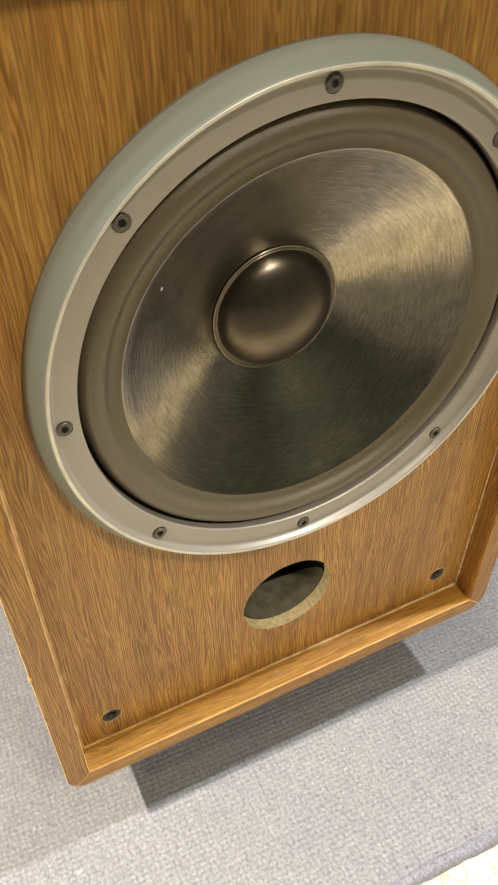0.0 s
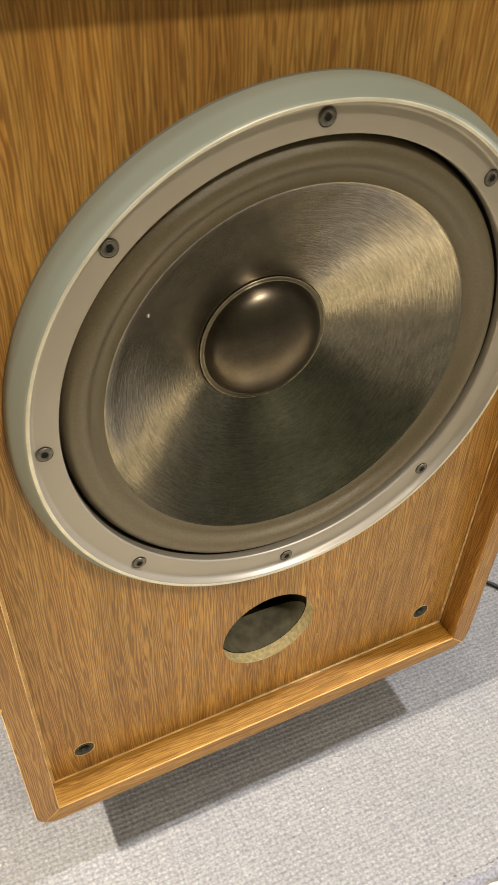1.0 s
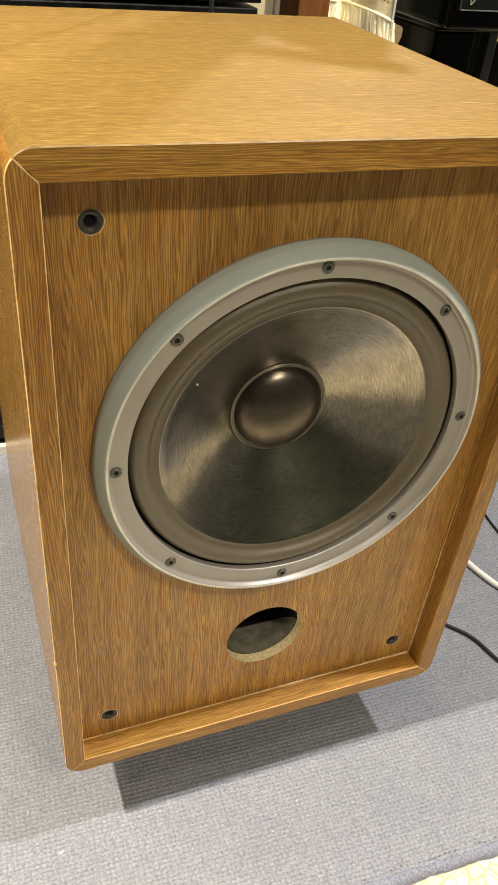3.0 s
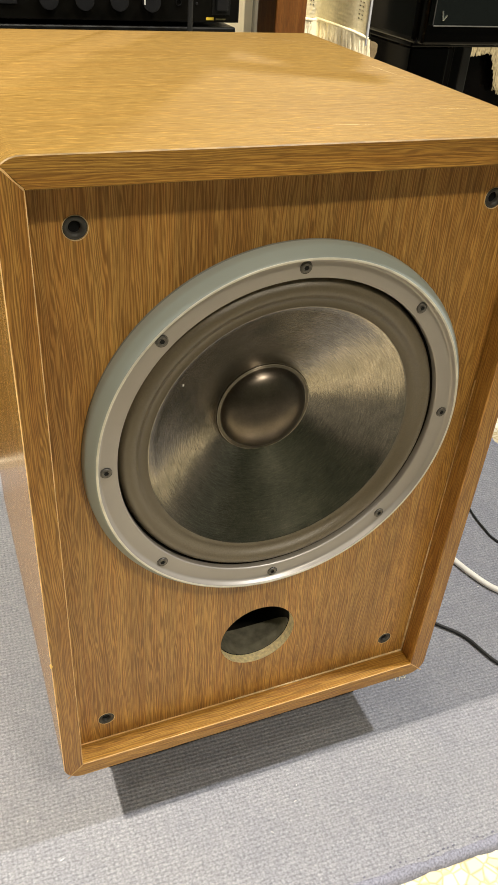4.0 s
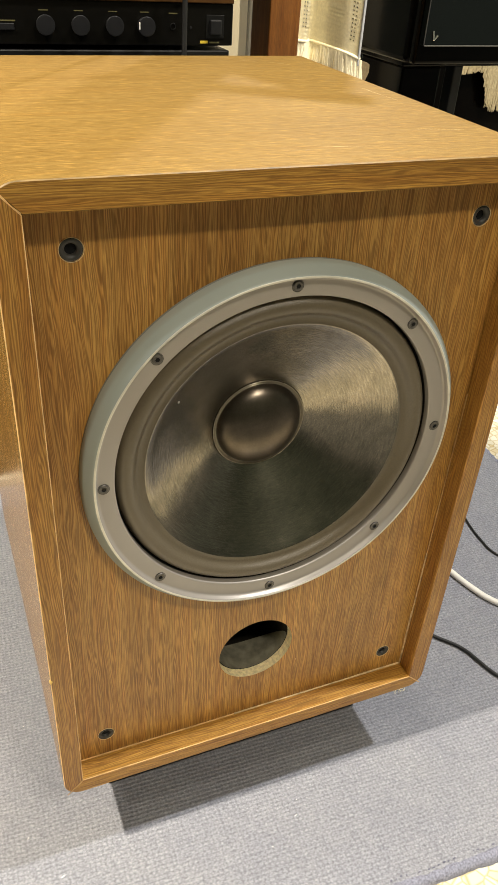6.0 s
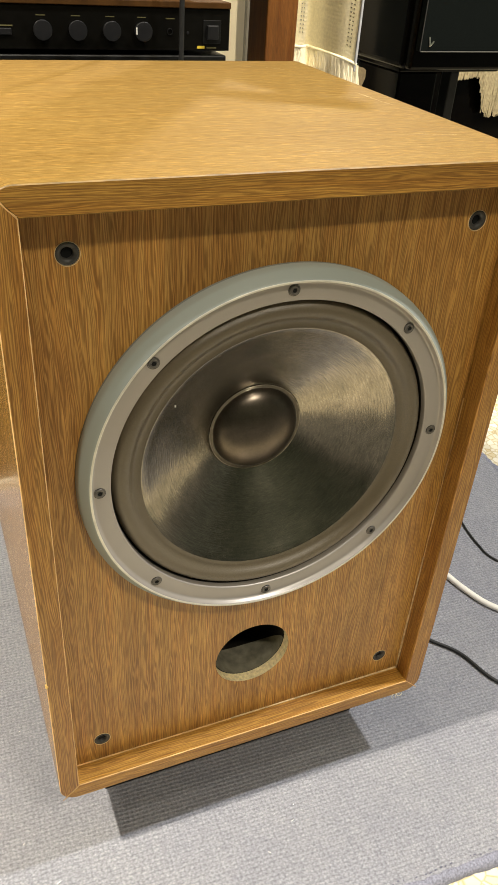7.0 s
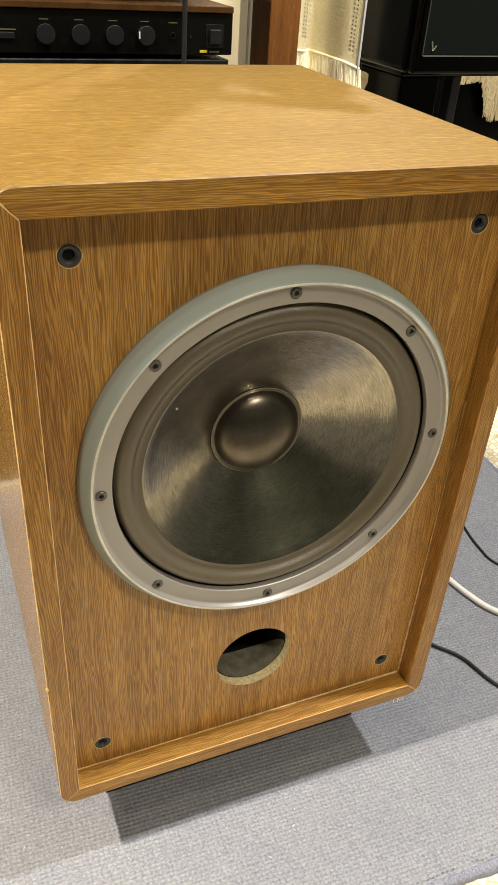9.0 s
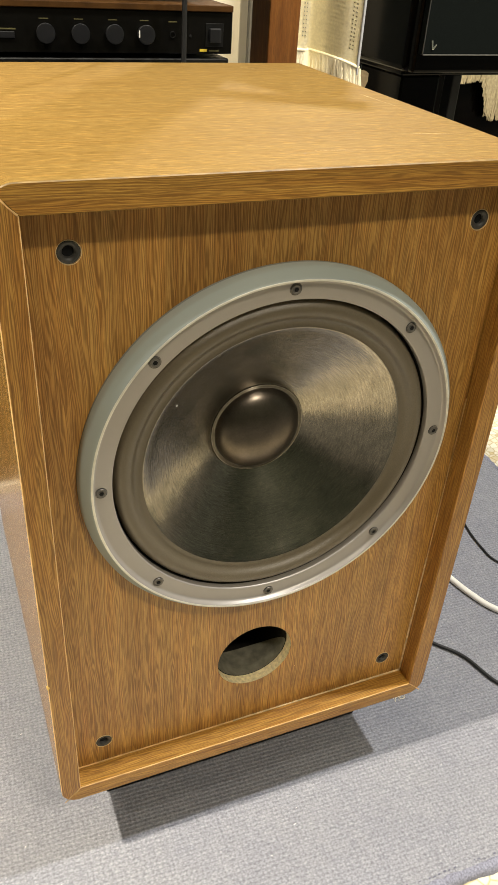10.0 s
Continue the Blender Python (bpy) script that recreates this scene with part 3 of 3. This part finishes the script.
part("ring_edge", lathe([(1.0605 * U, -0.1160 * U), (1.0565 * U, -0.1192 * U), (1.0505 * U, -0.1194 * U), (1.0470 * U, -0.1160 * U)], 192, woofer_centre), plain("worn_ring_edge", (0.78, 0.74, 0.62), 0.35, 0.3, 0.15, 60), speaker, "bright worn edge of the ring", True)
surround = [(0.934, 0.05), (0.934, -0.010), (0.929, -0.030), (0.919, -0.050), (0.905, -0.066), (0.888, -0.075), (0.869, -0.075), (0.853, -0.0715), (0.842, -0.064), (0.833, -0.054), (0.825, -0.045), (0.816, -0.0385), (0.804, -0.035), (0.793, -0.034), (0.783, -0.0345), (0.776, -0.036), (0.771, -0.037)]
part("surround", lathe([(r * U, y * U) for r, y in surround], 160, woofer_centre), RUBBER, speaker, "brown-black rubber roll surround", True)
cone = [(0.7725, -0.0385), (0.770, -0.0375), (0.765, -0.0352)] + [(0.765 - 0.492 * k / 12, -0.0355 + 0.2985 * (k / 12) ** 0.92) for k in range(1, 13)]
cone_part = link("cone", lathe([(r * U, y * U) for r, y in cone], 192), CONE, speaker, "woven dark cone with a circular sheen", True)
cone_part.location = woofer_centre
collar = [(0.286, 0.2525), (0.281, 0.2490), (0.274, 0.2500), (0.265, 0.261)]
cap_collar = part("cap_collar", lathe([(r * U, y * U) for r, y in collar], 128, woofer_centre), RUBBER, speaker, "dark collar between two shiny glue lines", True)
GLUE = plain("shiny_glue_line", (0.46, 0.40, 0.30), 0.22, 0.5, 0.3, 300)
for r, y in ((0.2850, 0.2490), (0.2690, 0.2525)):
    line_ring = lathe([((r + 0.0025 * math.cos(q)) * U, (y - 0.0027 * math.sin(q)) * U) for q in (0.0, 0.8, 1.57, 2.34, 3.14)], 128, woofer_centre)
    part("glue_line", line_ring, GLUE, cap_collar, "thin shiny glue line", True)
dome = [(0.266 * math.cos(radians(a)), 0.261 - 0.122 * math.sin(radians(a))) for a in range(0, 91, 6)]
part("dust_cap", lathe([(r * U, y * U) for r, y in dome], 96, woofer_centre), DOME, speaker, "glossy dark domed dust cap", True)


def bolt_head(x, z):
    y = -0.0830 * U
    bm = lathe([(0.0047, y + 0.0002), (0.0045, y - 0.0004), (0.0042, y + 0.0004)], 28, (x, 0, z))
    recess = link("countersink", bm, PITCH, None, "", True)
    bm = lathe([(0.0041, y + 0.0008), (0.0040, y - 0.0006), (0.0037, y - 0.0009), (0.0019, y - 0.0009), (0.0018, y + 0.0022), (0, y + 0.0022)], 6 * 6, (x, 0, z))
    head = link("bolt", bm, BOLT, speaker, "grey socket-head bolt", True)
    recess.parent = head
    # Flat black hexagon painted as the shade in the recess.
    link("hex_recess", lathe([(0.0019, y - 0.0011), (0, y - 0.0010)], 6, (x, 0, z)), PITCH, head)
    return head


for k in range(8):
    a = radians(90.18 - 45 * k)
    bolt_head(BOLT_R * math.cos(a) - 0.0002, CZ + BOLT_R * math.sin(a))

# ---- cables on the rug ----
tagged(link("white_cable", tube([(0.30, 0.50, 0.0048), (0.385, 0.34, 0.0048), (0.418, 0.235, 0.0048), (0.434, 0.170, 0.0048), (0.456, 0.124, 0.0048), (0.52, 0.06, 0.0048), (0.64, 0.03, 0.0048)], 0.0046), WHITE_CABLE, None, "", True), "white power cable lying in a curve on the rug", "cable")
tagged(link("black_cable", tube([(0.20, 0.30, 0.0034), (0.29, 0.155, 0.0034), (0.327, 0.105, 0.0034), (0.354, 0.070, 0.0034), (0.374, 0.012, 0.0034), (0.43, -0.05, 0.0034), (0.55, -0.06, 0.0034)], 0.0023), BLACK_CABLE, None, "", True), "black loudspeaker cable lying on the rug", "cable")
tagged(link("black_cable", tube([(0.62, 0.52, 0.0024), (0.55, 0.38, 0.0024), (0.527, 0.313, 0.0024), (0.518, 0.256, 0.0024), (0.524, 0.212, 0.0024), (0.58, 0.14, 0.0024), (0.67, 0.10, 0.0024)], 0.0017), BLACK_CABLE, None, "", True), "thin black cable lying on the rug", "cable")

# ---- hi-fi rack and amplifier behind ----
RY = 0.645
rack = thing("hifi_rack", (0, 0, 0), "black hi-fi rack with open shelves standing on the rug", "rack")
# The shelf at 0.83 is out of view, added to shade the amplifier.
for z in (0.04, 0.34, 0.658, 0.83):
    part("shelf", boxed(-0.62, 0.196, RY, RY + 0.40, z - 0.016, z + 0.008, 0.002), BLACK, rack)
for x in (-0.615, 0.165):
    part("upright", boxed(x, x + 0.022, RY + 0.37, RY + 0.392, 0.0, 1.25, 0.002), BLACK, rack)
    part("upright", boxed(x, x + 0.022, RY + 0.02, RY + 0.042, 0.0, 0.636, 0.002), BLACK, rack)
part("base_trim", boxed(-0.62, 0.196, RY - 0.012, RY - 0.001, 0.0, 0.016, 0.001), CREAM_WALL, rack, "pale base trim")
part("back_board", boxed(-0.60, 0.165, RY + 0.394, RY + 0.402, 0.0, 1.25, 0.001), AMP_WOOD, rack, "red-brown back board")

amp = thing("amplifier", (0, 0, 0), "slim black amplifier in a brown wooden case on the rack", "amplifier")
AX0, AX1, AZ0, AZ1 = -0.231, 0.199, 0.671, 0.7305
part("case", boxed(AX0, AX1, RY - 0.004, RY + 0.24, AZ1 - 0.0078, AZ1, 0.001), AMP_WOOD, amp, "brown wooden top")
part("chassis", boxed(AX0 + 0.002, AX1 - 0.002, RY + 0.004, RY + 0.236, AZ0, AZ1 - 0.0080, 0.001), BLACK, amp)
part("front_panel", boxed(AX0, AX1, RY - 0.001, RY + 0.0036, AZ0 + 0.001, AZ1 - 0.0082, 0.0006), FASCIA, amp)
for x in (AX0 + 0.03, AX1 - 0.03):
    for y in (RY + 0.03, RY + 0.2):
        part("foot", lathe([(0, 0), (0.009, 0), (0.010, -0.006), (0, -0.006)], 16), BLACK, amp).matrix_world = pose(x, y, 0.6655, 90, 0, 0)
for x in (-0.055, -0.011, 0.033, 0.075):
    k = part("knob", lathe([(0.0098, -0.001), (0.0117, -0.0120), (0.0116, -0.0126), (0.0112, -0.0130), (0.0110, -0.01302), (0.006, -0.01302), (0, -0.01302)], 40, (x, RY, 0.695)), KNOB, amp, "dark grey round knob", True)
    part("knob_print", boxed(x - 0.0058, x + 0.0058, RY - 0.0014, RY - 0.0009, 0.7100, 0.7110, 0), DIM_PRINT, k, "unreadable yellow print")
part("knob_pointer", boxed(0.0645, 0.0659, RY - 0.0140, RY - 0.0125, 0.6915, 0.7000, 0.0004), WHITE_CABLE, amp, "bright pointer line")
part("headphone_socket", lathe([(0.0042, -0.0012), (0.0040, -0.0022), (0.003, -0.0022), (0.003, 0), (0, 0)], 24, (0.114, RY, 0.6945)), BLACK, amp)
part("indicator", lathe([(0.0018, -0.0012), (0.0016, -0.002), (0, -0.0022)], 12, (0.139, RY, 0.6935)), KNOB, amp)
sw = part("power_switch", boxed(0.1605, 0.1860, RY - 0.0022, RY - 0.001, 0.681, 0.709, 0.0004), BLACK, amp)
part("rocker", boxed(0.1645, 0.1815, RY - 0.0075, RY - 0.0022, 0.686, 0.7035, 0.0015), KNOB, sw, "black rocker switch")
part("logo", boxed(0.1525, 0.1632, RY - 0.0014, RY - 0.0009, 0.6745, 0.6778, 0), YELLOW, amp, "small yellow mark")
part("print", boxed(0.1660, 0.1800, RY - 0.0014, RY - 0.0009, 0.6748, 0.6766, 0), DIM_PRINT, amp, "unreadable dim print")
part("print", boxed(0.108, 0.120, RY - 0.0014, RY - 0.0009, 0.7092, 0.7104, 0), DIM_PRINT, amp, "unreadable dim print")
part("selector_slot", boxed(-0.150, -0.092, RY - 0.0030, RY - 0.001, 0.688, 0.6955, 0.0006), KNOB, amp)
part("print", boxed(-0.112, -0.090, RY - 0.0014, RY - 0.0009, 0.6975, 0.6990, 0), DIM_PRINT, amp, "unreadable dim print")
tagged(link("hanging_cable", tube([(0.121, RY - 0.03, 1.2), (0.122, RY - 0.028, 0.9), (0.1225, RY - 0.025, 0.72), (0.122, RY - 0.022, 0.60), (0.118, RY - 0.02, 0.30), (0.13, RY - 0.03, 0.006)], 0.0034), BLACK_CABLE, None, "", True), "black cable hanging down in front of the amplifier", "cable")

tagged(link("cardboard_box", boxed(0.165, 0.235, 1.12, 1.25, 0.0, 1.0, 0.002), BOX_BEIGE), "tall beige cardboard box behind the rack", "box")
tagged(link("cardboard_box", boxed(0.238, 0.268, 1.12, 1.25, 0.0, 1.0, 0.002), BOX_BLUE), "tall blue-grey cardboard box behind the rack", "box")

# upright post, wall edge and grey board
tagged(link("wooden_post", boxed(0.281, 0.330, 0.705, 0.775, -0.008, 1.6, 0.002), POST_WOOD), "red-brown wooden post standing on the floor", "post")
tagged(link("cream_panel", boxed(0.395, 0.492, 1.30, 1.33, -0.008, 2.0, 0.002), CREAM_WALL), "cream painted upright panel", "panel", "", "structure")
tagged(link("grey_board", boxed(0.478, 0.530, 1.26, 1.275, -0.008, 1.5, 0.002), GREY_PANEL), "narrow grey board leaning by the panel", "board")

# ---- crocheted hanging with fringe ----
hanging = thing("crochet_hanging", (0, 0, 0), "cream crocheted wall hanging with a twisted fringe", "hanging")


def drape(t):
    """Plan position across the hanging, with one soft fold in the middle."""
    x = 0.387 + 0.092 * t
    y = 0.830 - 0.055 * t + 0.058 * math.sin(math.pi * min(1.0, t * 1.12)) ** 4
    return x, y


def crochet():
    """Yarn rows with open-work columns near both edges."""
    bm = bmesh.new()
    cols, rows = 66, 440
    ztop, zlow = 1.30, 0.657
    grid = {}
    for i in range(cols + 1):
        for j in range(rows + 1):
            t = i / cols
            x, y = drape(t)
            low = zlow - 0.020 * t * t
            z = low + (ztop - low) * j / rows
            puff = 0.0003 * math.sin(j * math.pi * 0.5) + 0.00015 * math.sin(i * 1.3 + j * 0.7)
            grid[i, j] = bm.verts.new((x + puff, y - puff, z))
    for i in range(cols):
        for j in range(rows):
            open_col = i in (5, 8, 54, 57)
            if open_col and j % 4 == 1 and 10 < j:
                continue
            bm.faces.new((grid[i, j], grid[i + 1, j], grid[i + 1, j + 1], grid[i, j + 1]))
    bmesh.ops.solidify(bm, geom=list(bm.faces), thickness=0.0025)
    return bm


part("cloth", crochet(), WOOL, hanging, "cream crochet with open-work columns", True)
hem_pts = []
for k in range(13):
    t = k / 12
    x, y = drape(t)
    hem_pts.append((x, y - 0.002, 0.655 - 0.020 * t * t))
part("hem", tube(hem_pts, 0.0027), WOOL, hanging, "", True)
part("edge_tape", boxed(0.4745, 0.4785, 0.772, 0.776, 0.625, 1.30, 0.001), plain("bluish_white_tape", (0.40, 0.42, 0.46), 0.8), hanging, "bluish white side tape")


def tassel(t, seed):
    rng = random.Random(seed)
    bm = bmesh.new()
    for _ in range(13):
        u = min(1, max(0, t + rng.uniform(-0.035, 0.035)))
        x, y = drape(u)
        z = 0.654 - 0.020 * u * u
        sway, n = rng.uniform(-0.005, 0.007) + 0.012 * max(0, u - 0.75) / 0.25, 6
        r0 = rng.uniform(0.0026, 0.0040)
        rings = []
        for k in range(n + 1):
            q = k / n
            c = Vector((x + sway * q + 0.0015 * math.sin(5 * q + seed), y - 0.004 * math.sin(2 * q) + rng.uniform(-0.001, 0.001), z - 0.062 * q * rng.uniform(0.97, 1.03)))
            r = r0 * (1.0 - 0.45 * q)
            rings.append([bm.verts.new(c + Vector((r * math.cos(a * math.pi / 2.5), r * math.sin(a * math.pi / 2.5), 0))) for a in range(5)])
        for a, b in zip(rings, rings[1:]):
            for k in range(5):
                bm.faces.new((a[k], a[(k + 1) % 5], b[(k + 1) % 5], b[k]))
    return bm


for k in range(16):
    part("tassel", tassel((k + 0.5) / 16, k), WOOL, hanging, "", True)


def beige_piece():
    """A small unidentified beige piece beside the tape, with shade in its colour."""
    bm = bmesh.new()
    outline = [(0.4786, 0.634), (0.496, 0.630), (0.503, 0.626), (0.5035, 0.614), (0.497, 0.602), (0.4786, 0.594)]
    front = [bm.verts.new((x, 0.776 + 8 * (x - 0.4786) ** 2, z)) for x, z in outline]
    bm.faces.new(front)
    bmesh.ops.solidify(bm, geom=list(bm.faces), thickness=0.002)
    return bm


part("beige_piece", beige_piece(), plain("shaded_beige", (0.22, 0.165, 0.09), 0.95, 0, 0.15, 200), hanging, "unidentified beige piece, shade in its colour", True)
rail = part("rail", boxed(-0.050, 0.130, -0.0075, 0.0075, 1.295, 1.312, 0.003), POST_WOOD, hanging, "wooden hanging rail")
rail.matrix_world = pose(0.381, 0.8335, 0, 0, 0, -30.9)
part("rail_bracket", tube([(0.316, 0.770, 1.3035), (0.326, 0.812, 1.3035), (0.338, 0.859, 1.3035)], 0.0055, 8), POST_WOOD, hanging, "", True)

# ---- gloss black loudspeaker on a black stand ----
other = thing("black_loudspeaker", (0.630, 0.868, 0.0), "gloss black loudspeaker with a black grille and small metal emblem", "loudspeaker", turn=2)
B0, B1, BW, BD = 0.612, 1.30, 0.30, 0.26
part("cabinet", boxed(0.0, BW, 0.0, BD, B0, B1, 0.012, 5), GLOSS_BLACK, other)
part("front_board", boxed(0.004, BW - 0.004, -0.018, 0.001, B0 + 0.002, B1 - 0.004, 0.006, 4), GLOSS_BLACK, other)
part("grille", boxed(0.008, BW - 0.008, -0.034, -0.0185, B0 + 0.035, B1 - 0.008, 0.004, 3), GRILLE_CLOTH, other, "dark cloth grille")


def emblem():
    bm = bmesh.new()
    for x, z, w, h, a in ((-0.008, 0.0, 0.0035, 0.016, -14), (-0.0025, -0.003, 0.0030, 0.011, 40)):
        b2 = bmesh.new()
        box(b2, -w / 2, w / 2, -0.0365, -0.0335, -h / 2, h / 2, 0.0010)
        rot = Matrix.Translation((0.034 + x, 0, B0 + 0.052 + z)) @ Matrix.Rotation(radians(a), 4, "Y")
        bmesh.ops.transform(b2, matrix=rot, verts=b2.verts)
        me = bpy.data.meshes.new("tmp")
        b2.to_mesh(me)
        b2.free()
        bm.from_mesh(me)
        bpy.data.meshes.remove(me)
    return bm


# Highlight of the grille's edge painted as thin strips, dimmer at the left.
GRILLE_GLINT = plain("grille_glint_pale", (0.16, 0.16, 0.155), 0.3, 0.4)
part("grille_edge_glint", boxed(0.010, BW - 0.010, -0.0352, -0.0335, B0 + 0.0350, B0 + 0.0368, 0.0005), GRILLE_GLINT, other, "pale strip painted as the grille edge's highlight")
part("grille_edge_glint", boxed(0.0080, 0.0094, -0.0352, -0.0335, B0 + 0.0368, B1 - 0.010, 0.0005), plain("grille_glint_dim", (0.05, 0.05, 0.05), 0.35), other, "dim strip painted as the grille edge's highlight")
part("emblem", emblem(), CHROME, other, "small polished metal emblem")

stand = thing("speaker_stand", (0.630, 0.868, 0.0), "gloss black loudspeaker stand with a square column", "speaker stand", turn=2)
part("top_plate", boxed(0.03, BW - 0.03, 0.05, BD - 0.02, B0 - 0.012, B0, 0.003), GLOSS_BLACK, stand)
part("column", boxed(0.035, 0.125, 0.055, BD - 0.05, 0.02, B0 - 0.012, 0.004), GLOSS_BLACK, stand)
part("column", boxed(0.160, 0.182, 0.06, 0.09, 0.02, B0 - 0.012, 0.003), KNOB, stand)
part("base_plate", boxed(-0.02, BW + 0.02, -0.02, BD, -0.008, 0.02, 0.004), GLOSS_BLACK, stand)

# ---- black cabinet with a fringed cloth behind ----
tagged(link("black_cabinet", boxed(0.80, 1.75, 1.30, 1.65, -0.008, 0.60, 0.003), GLOSS_BLACK), "gloss black low cabinet standing on the floor", "cabinet")
cloth = thing("fringed_cloth", (0, 0, 0), "cream fringed cloth spread over the black cabinet", "cloth")
part("cloth_top", boxed(1.03, 1.60, 1.285, 1.60, 0.600, 0.6035, 0.0015), OLD_WOOL, cloth)


def fall_length(x):
    return 0.058 + 0.004 * math.sin(60 * x) + 0.088 / (1 + math.exp(-(x - 1.142) * 160))


def cloth_fall():
    bm = bmesh.new()
    cols, rows = 90, 8
    grid = {}
    for i in range(cols + 1):
        x = 1.030 + 0.26 * i / cols
        deep = fall_length(x)
        for j in range(rows + 1):
            z = 0.6025 - deep * j / rows
            grid[i, j] = bm.verts.new((x, 1.278 + 0.004 * math.sin(70 * x + 0.5 * j), z))
    for i in range(cols):
        for j in range(rows):
            bm.faces.new((grid[i, j], grid[i + 1, j], grid[i + 1, j + 1], grid[i, j + 1]))
    bmesh.ops.solidify(bm, geom=list(bm.faces), thickness=0.003)
    return bm


def cloth_fringe(k):
    rng = random.Random(40 + k)
    bm = bmesh.new()
    for _ in range(9):
        x = 1.030 + 0.26 * (k + rng.random()) / 26
        deep = fall_length(x)
        z = 0.604 - deep * 0.3
        rings = []
        sway = rng.uniform(-0.005, 0.005)
        for q in range(5):
            c = Vector((x + sway * q / 4, 1.274 + rng.uniform(-0.002, 0.002), z - (0.016 + 0.7 * deep) * q / 4 * rng.uniform(0.93, 1.03)))
            r = 0.0034 * (1 - 0.15 * q)
            rings.append([bm.verts.new(c + Vector((r * math.cos(a * math.pi / 2.5), r * math.sin(a * math.pi / 2.5), 0))) for a in range(5)])
        for a, b in zip(rings, rings[1:]):
            for e in range(5):
                bm.faces.new((a[e], a[(e + 1) % 5], b[(e + 1) % 5], b[e]))
    return bm


part("front_fall", cloth_fall(), OLD_WOOL, cloth, "", True)
for k in range(26):
    part("tassel", cloth_fringe(k), OLD_WOOL, cloth, "", True)


# ---- lint on the rug ----
def lint():
    rng = random.Random(21)
    bm = bmesh.new()
    for _ in range(70):
        x, y = rng.uniform(-0.45, 0.55), rng.uniform(-0.16, 0.35)
        if -0.22 < x < 0.22 and y > -0.03:
            continue
        a, long, r = rng.uniform(0, 6.28), rng.uniform(0.0006, 0.0026), rng.uniform(0.00025, 0.0006)
        made = bmesh.ops.create_icosphere(bm, subdivisions=1, radius=1.0)["verts"]
        for v in made:
            p = Vector((v.co.x * long, v.co.y * r))
            v.co = Vector((x + p.x * math.cos(a) - p.y * math.sin(a), y + p.x * math.sin(a) + p.y * math.cos(a), 0.0006 + v.co.z * r))
    return bm


tagged(link("lint", lint(), plain("white_lint", (0.85, 0.84, 0.8), 0.9)), "white specks of lint scattered on the rug", "lint", "", "stuff")


# pale threads caught under the cabinet's corner
def fluff():
    rng = random.Random(4)
    bm = bmesh.new()
    for _ in range(7):
        a, x, y = rng.uniform(0, 6.28), 0.239 + rng.uniform(-0.006, 0.006), 0.043 + rng.uniform(-0.006, 0.006)
        pts = [(x + 0.0022 * k * math.cos(a + 0.5 * k), y + 0.0022 * k * math.sin(a + 0.5 * k), 0.0012 + 0.0008 * math.sin(k)) for k in range(5)]
        strand = tube(pts, 0.00035, 5)
        me = bpy.data.meshes.new("strand")
        strand.to_mesh(me)
        strand.free()
        bm.from_mesh(me)
        bpy.data.meshes.remove(me)
    return bm


tagged(link("thread", fluff(), plain("cream_thread", (0.75, 0.68, 0.52), 0.9)), "tangle of pale loose threads lying on the rug", "thread", "", "stuff")
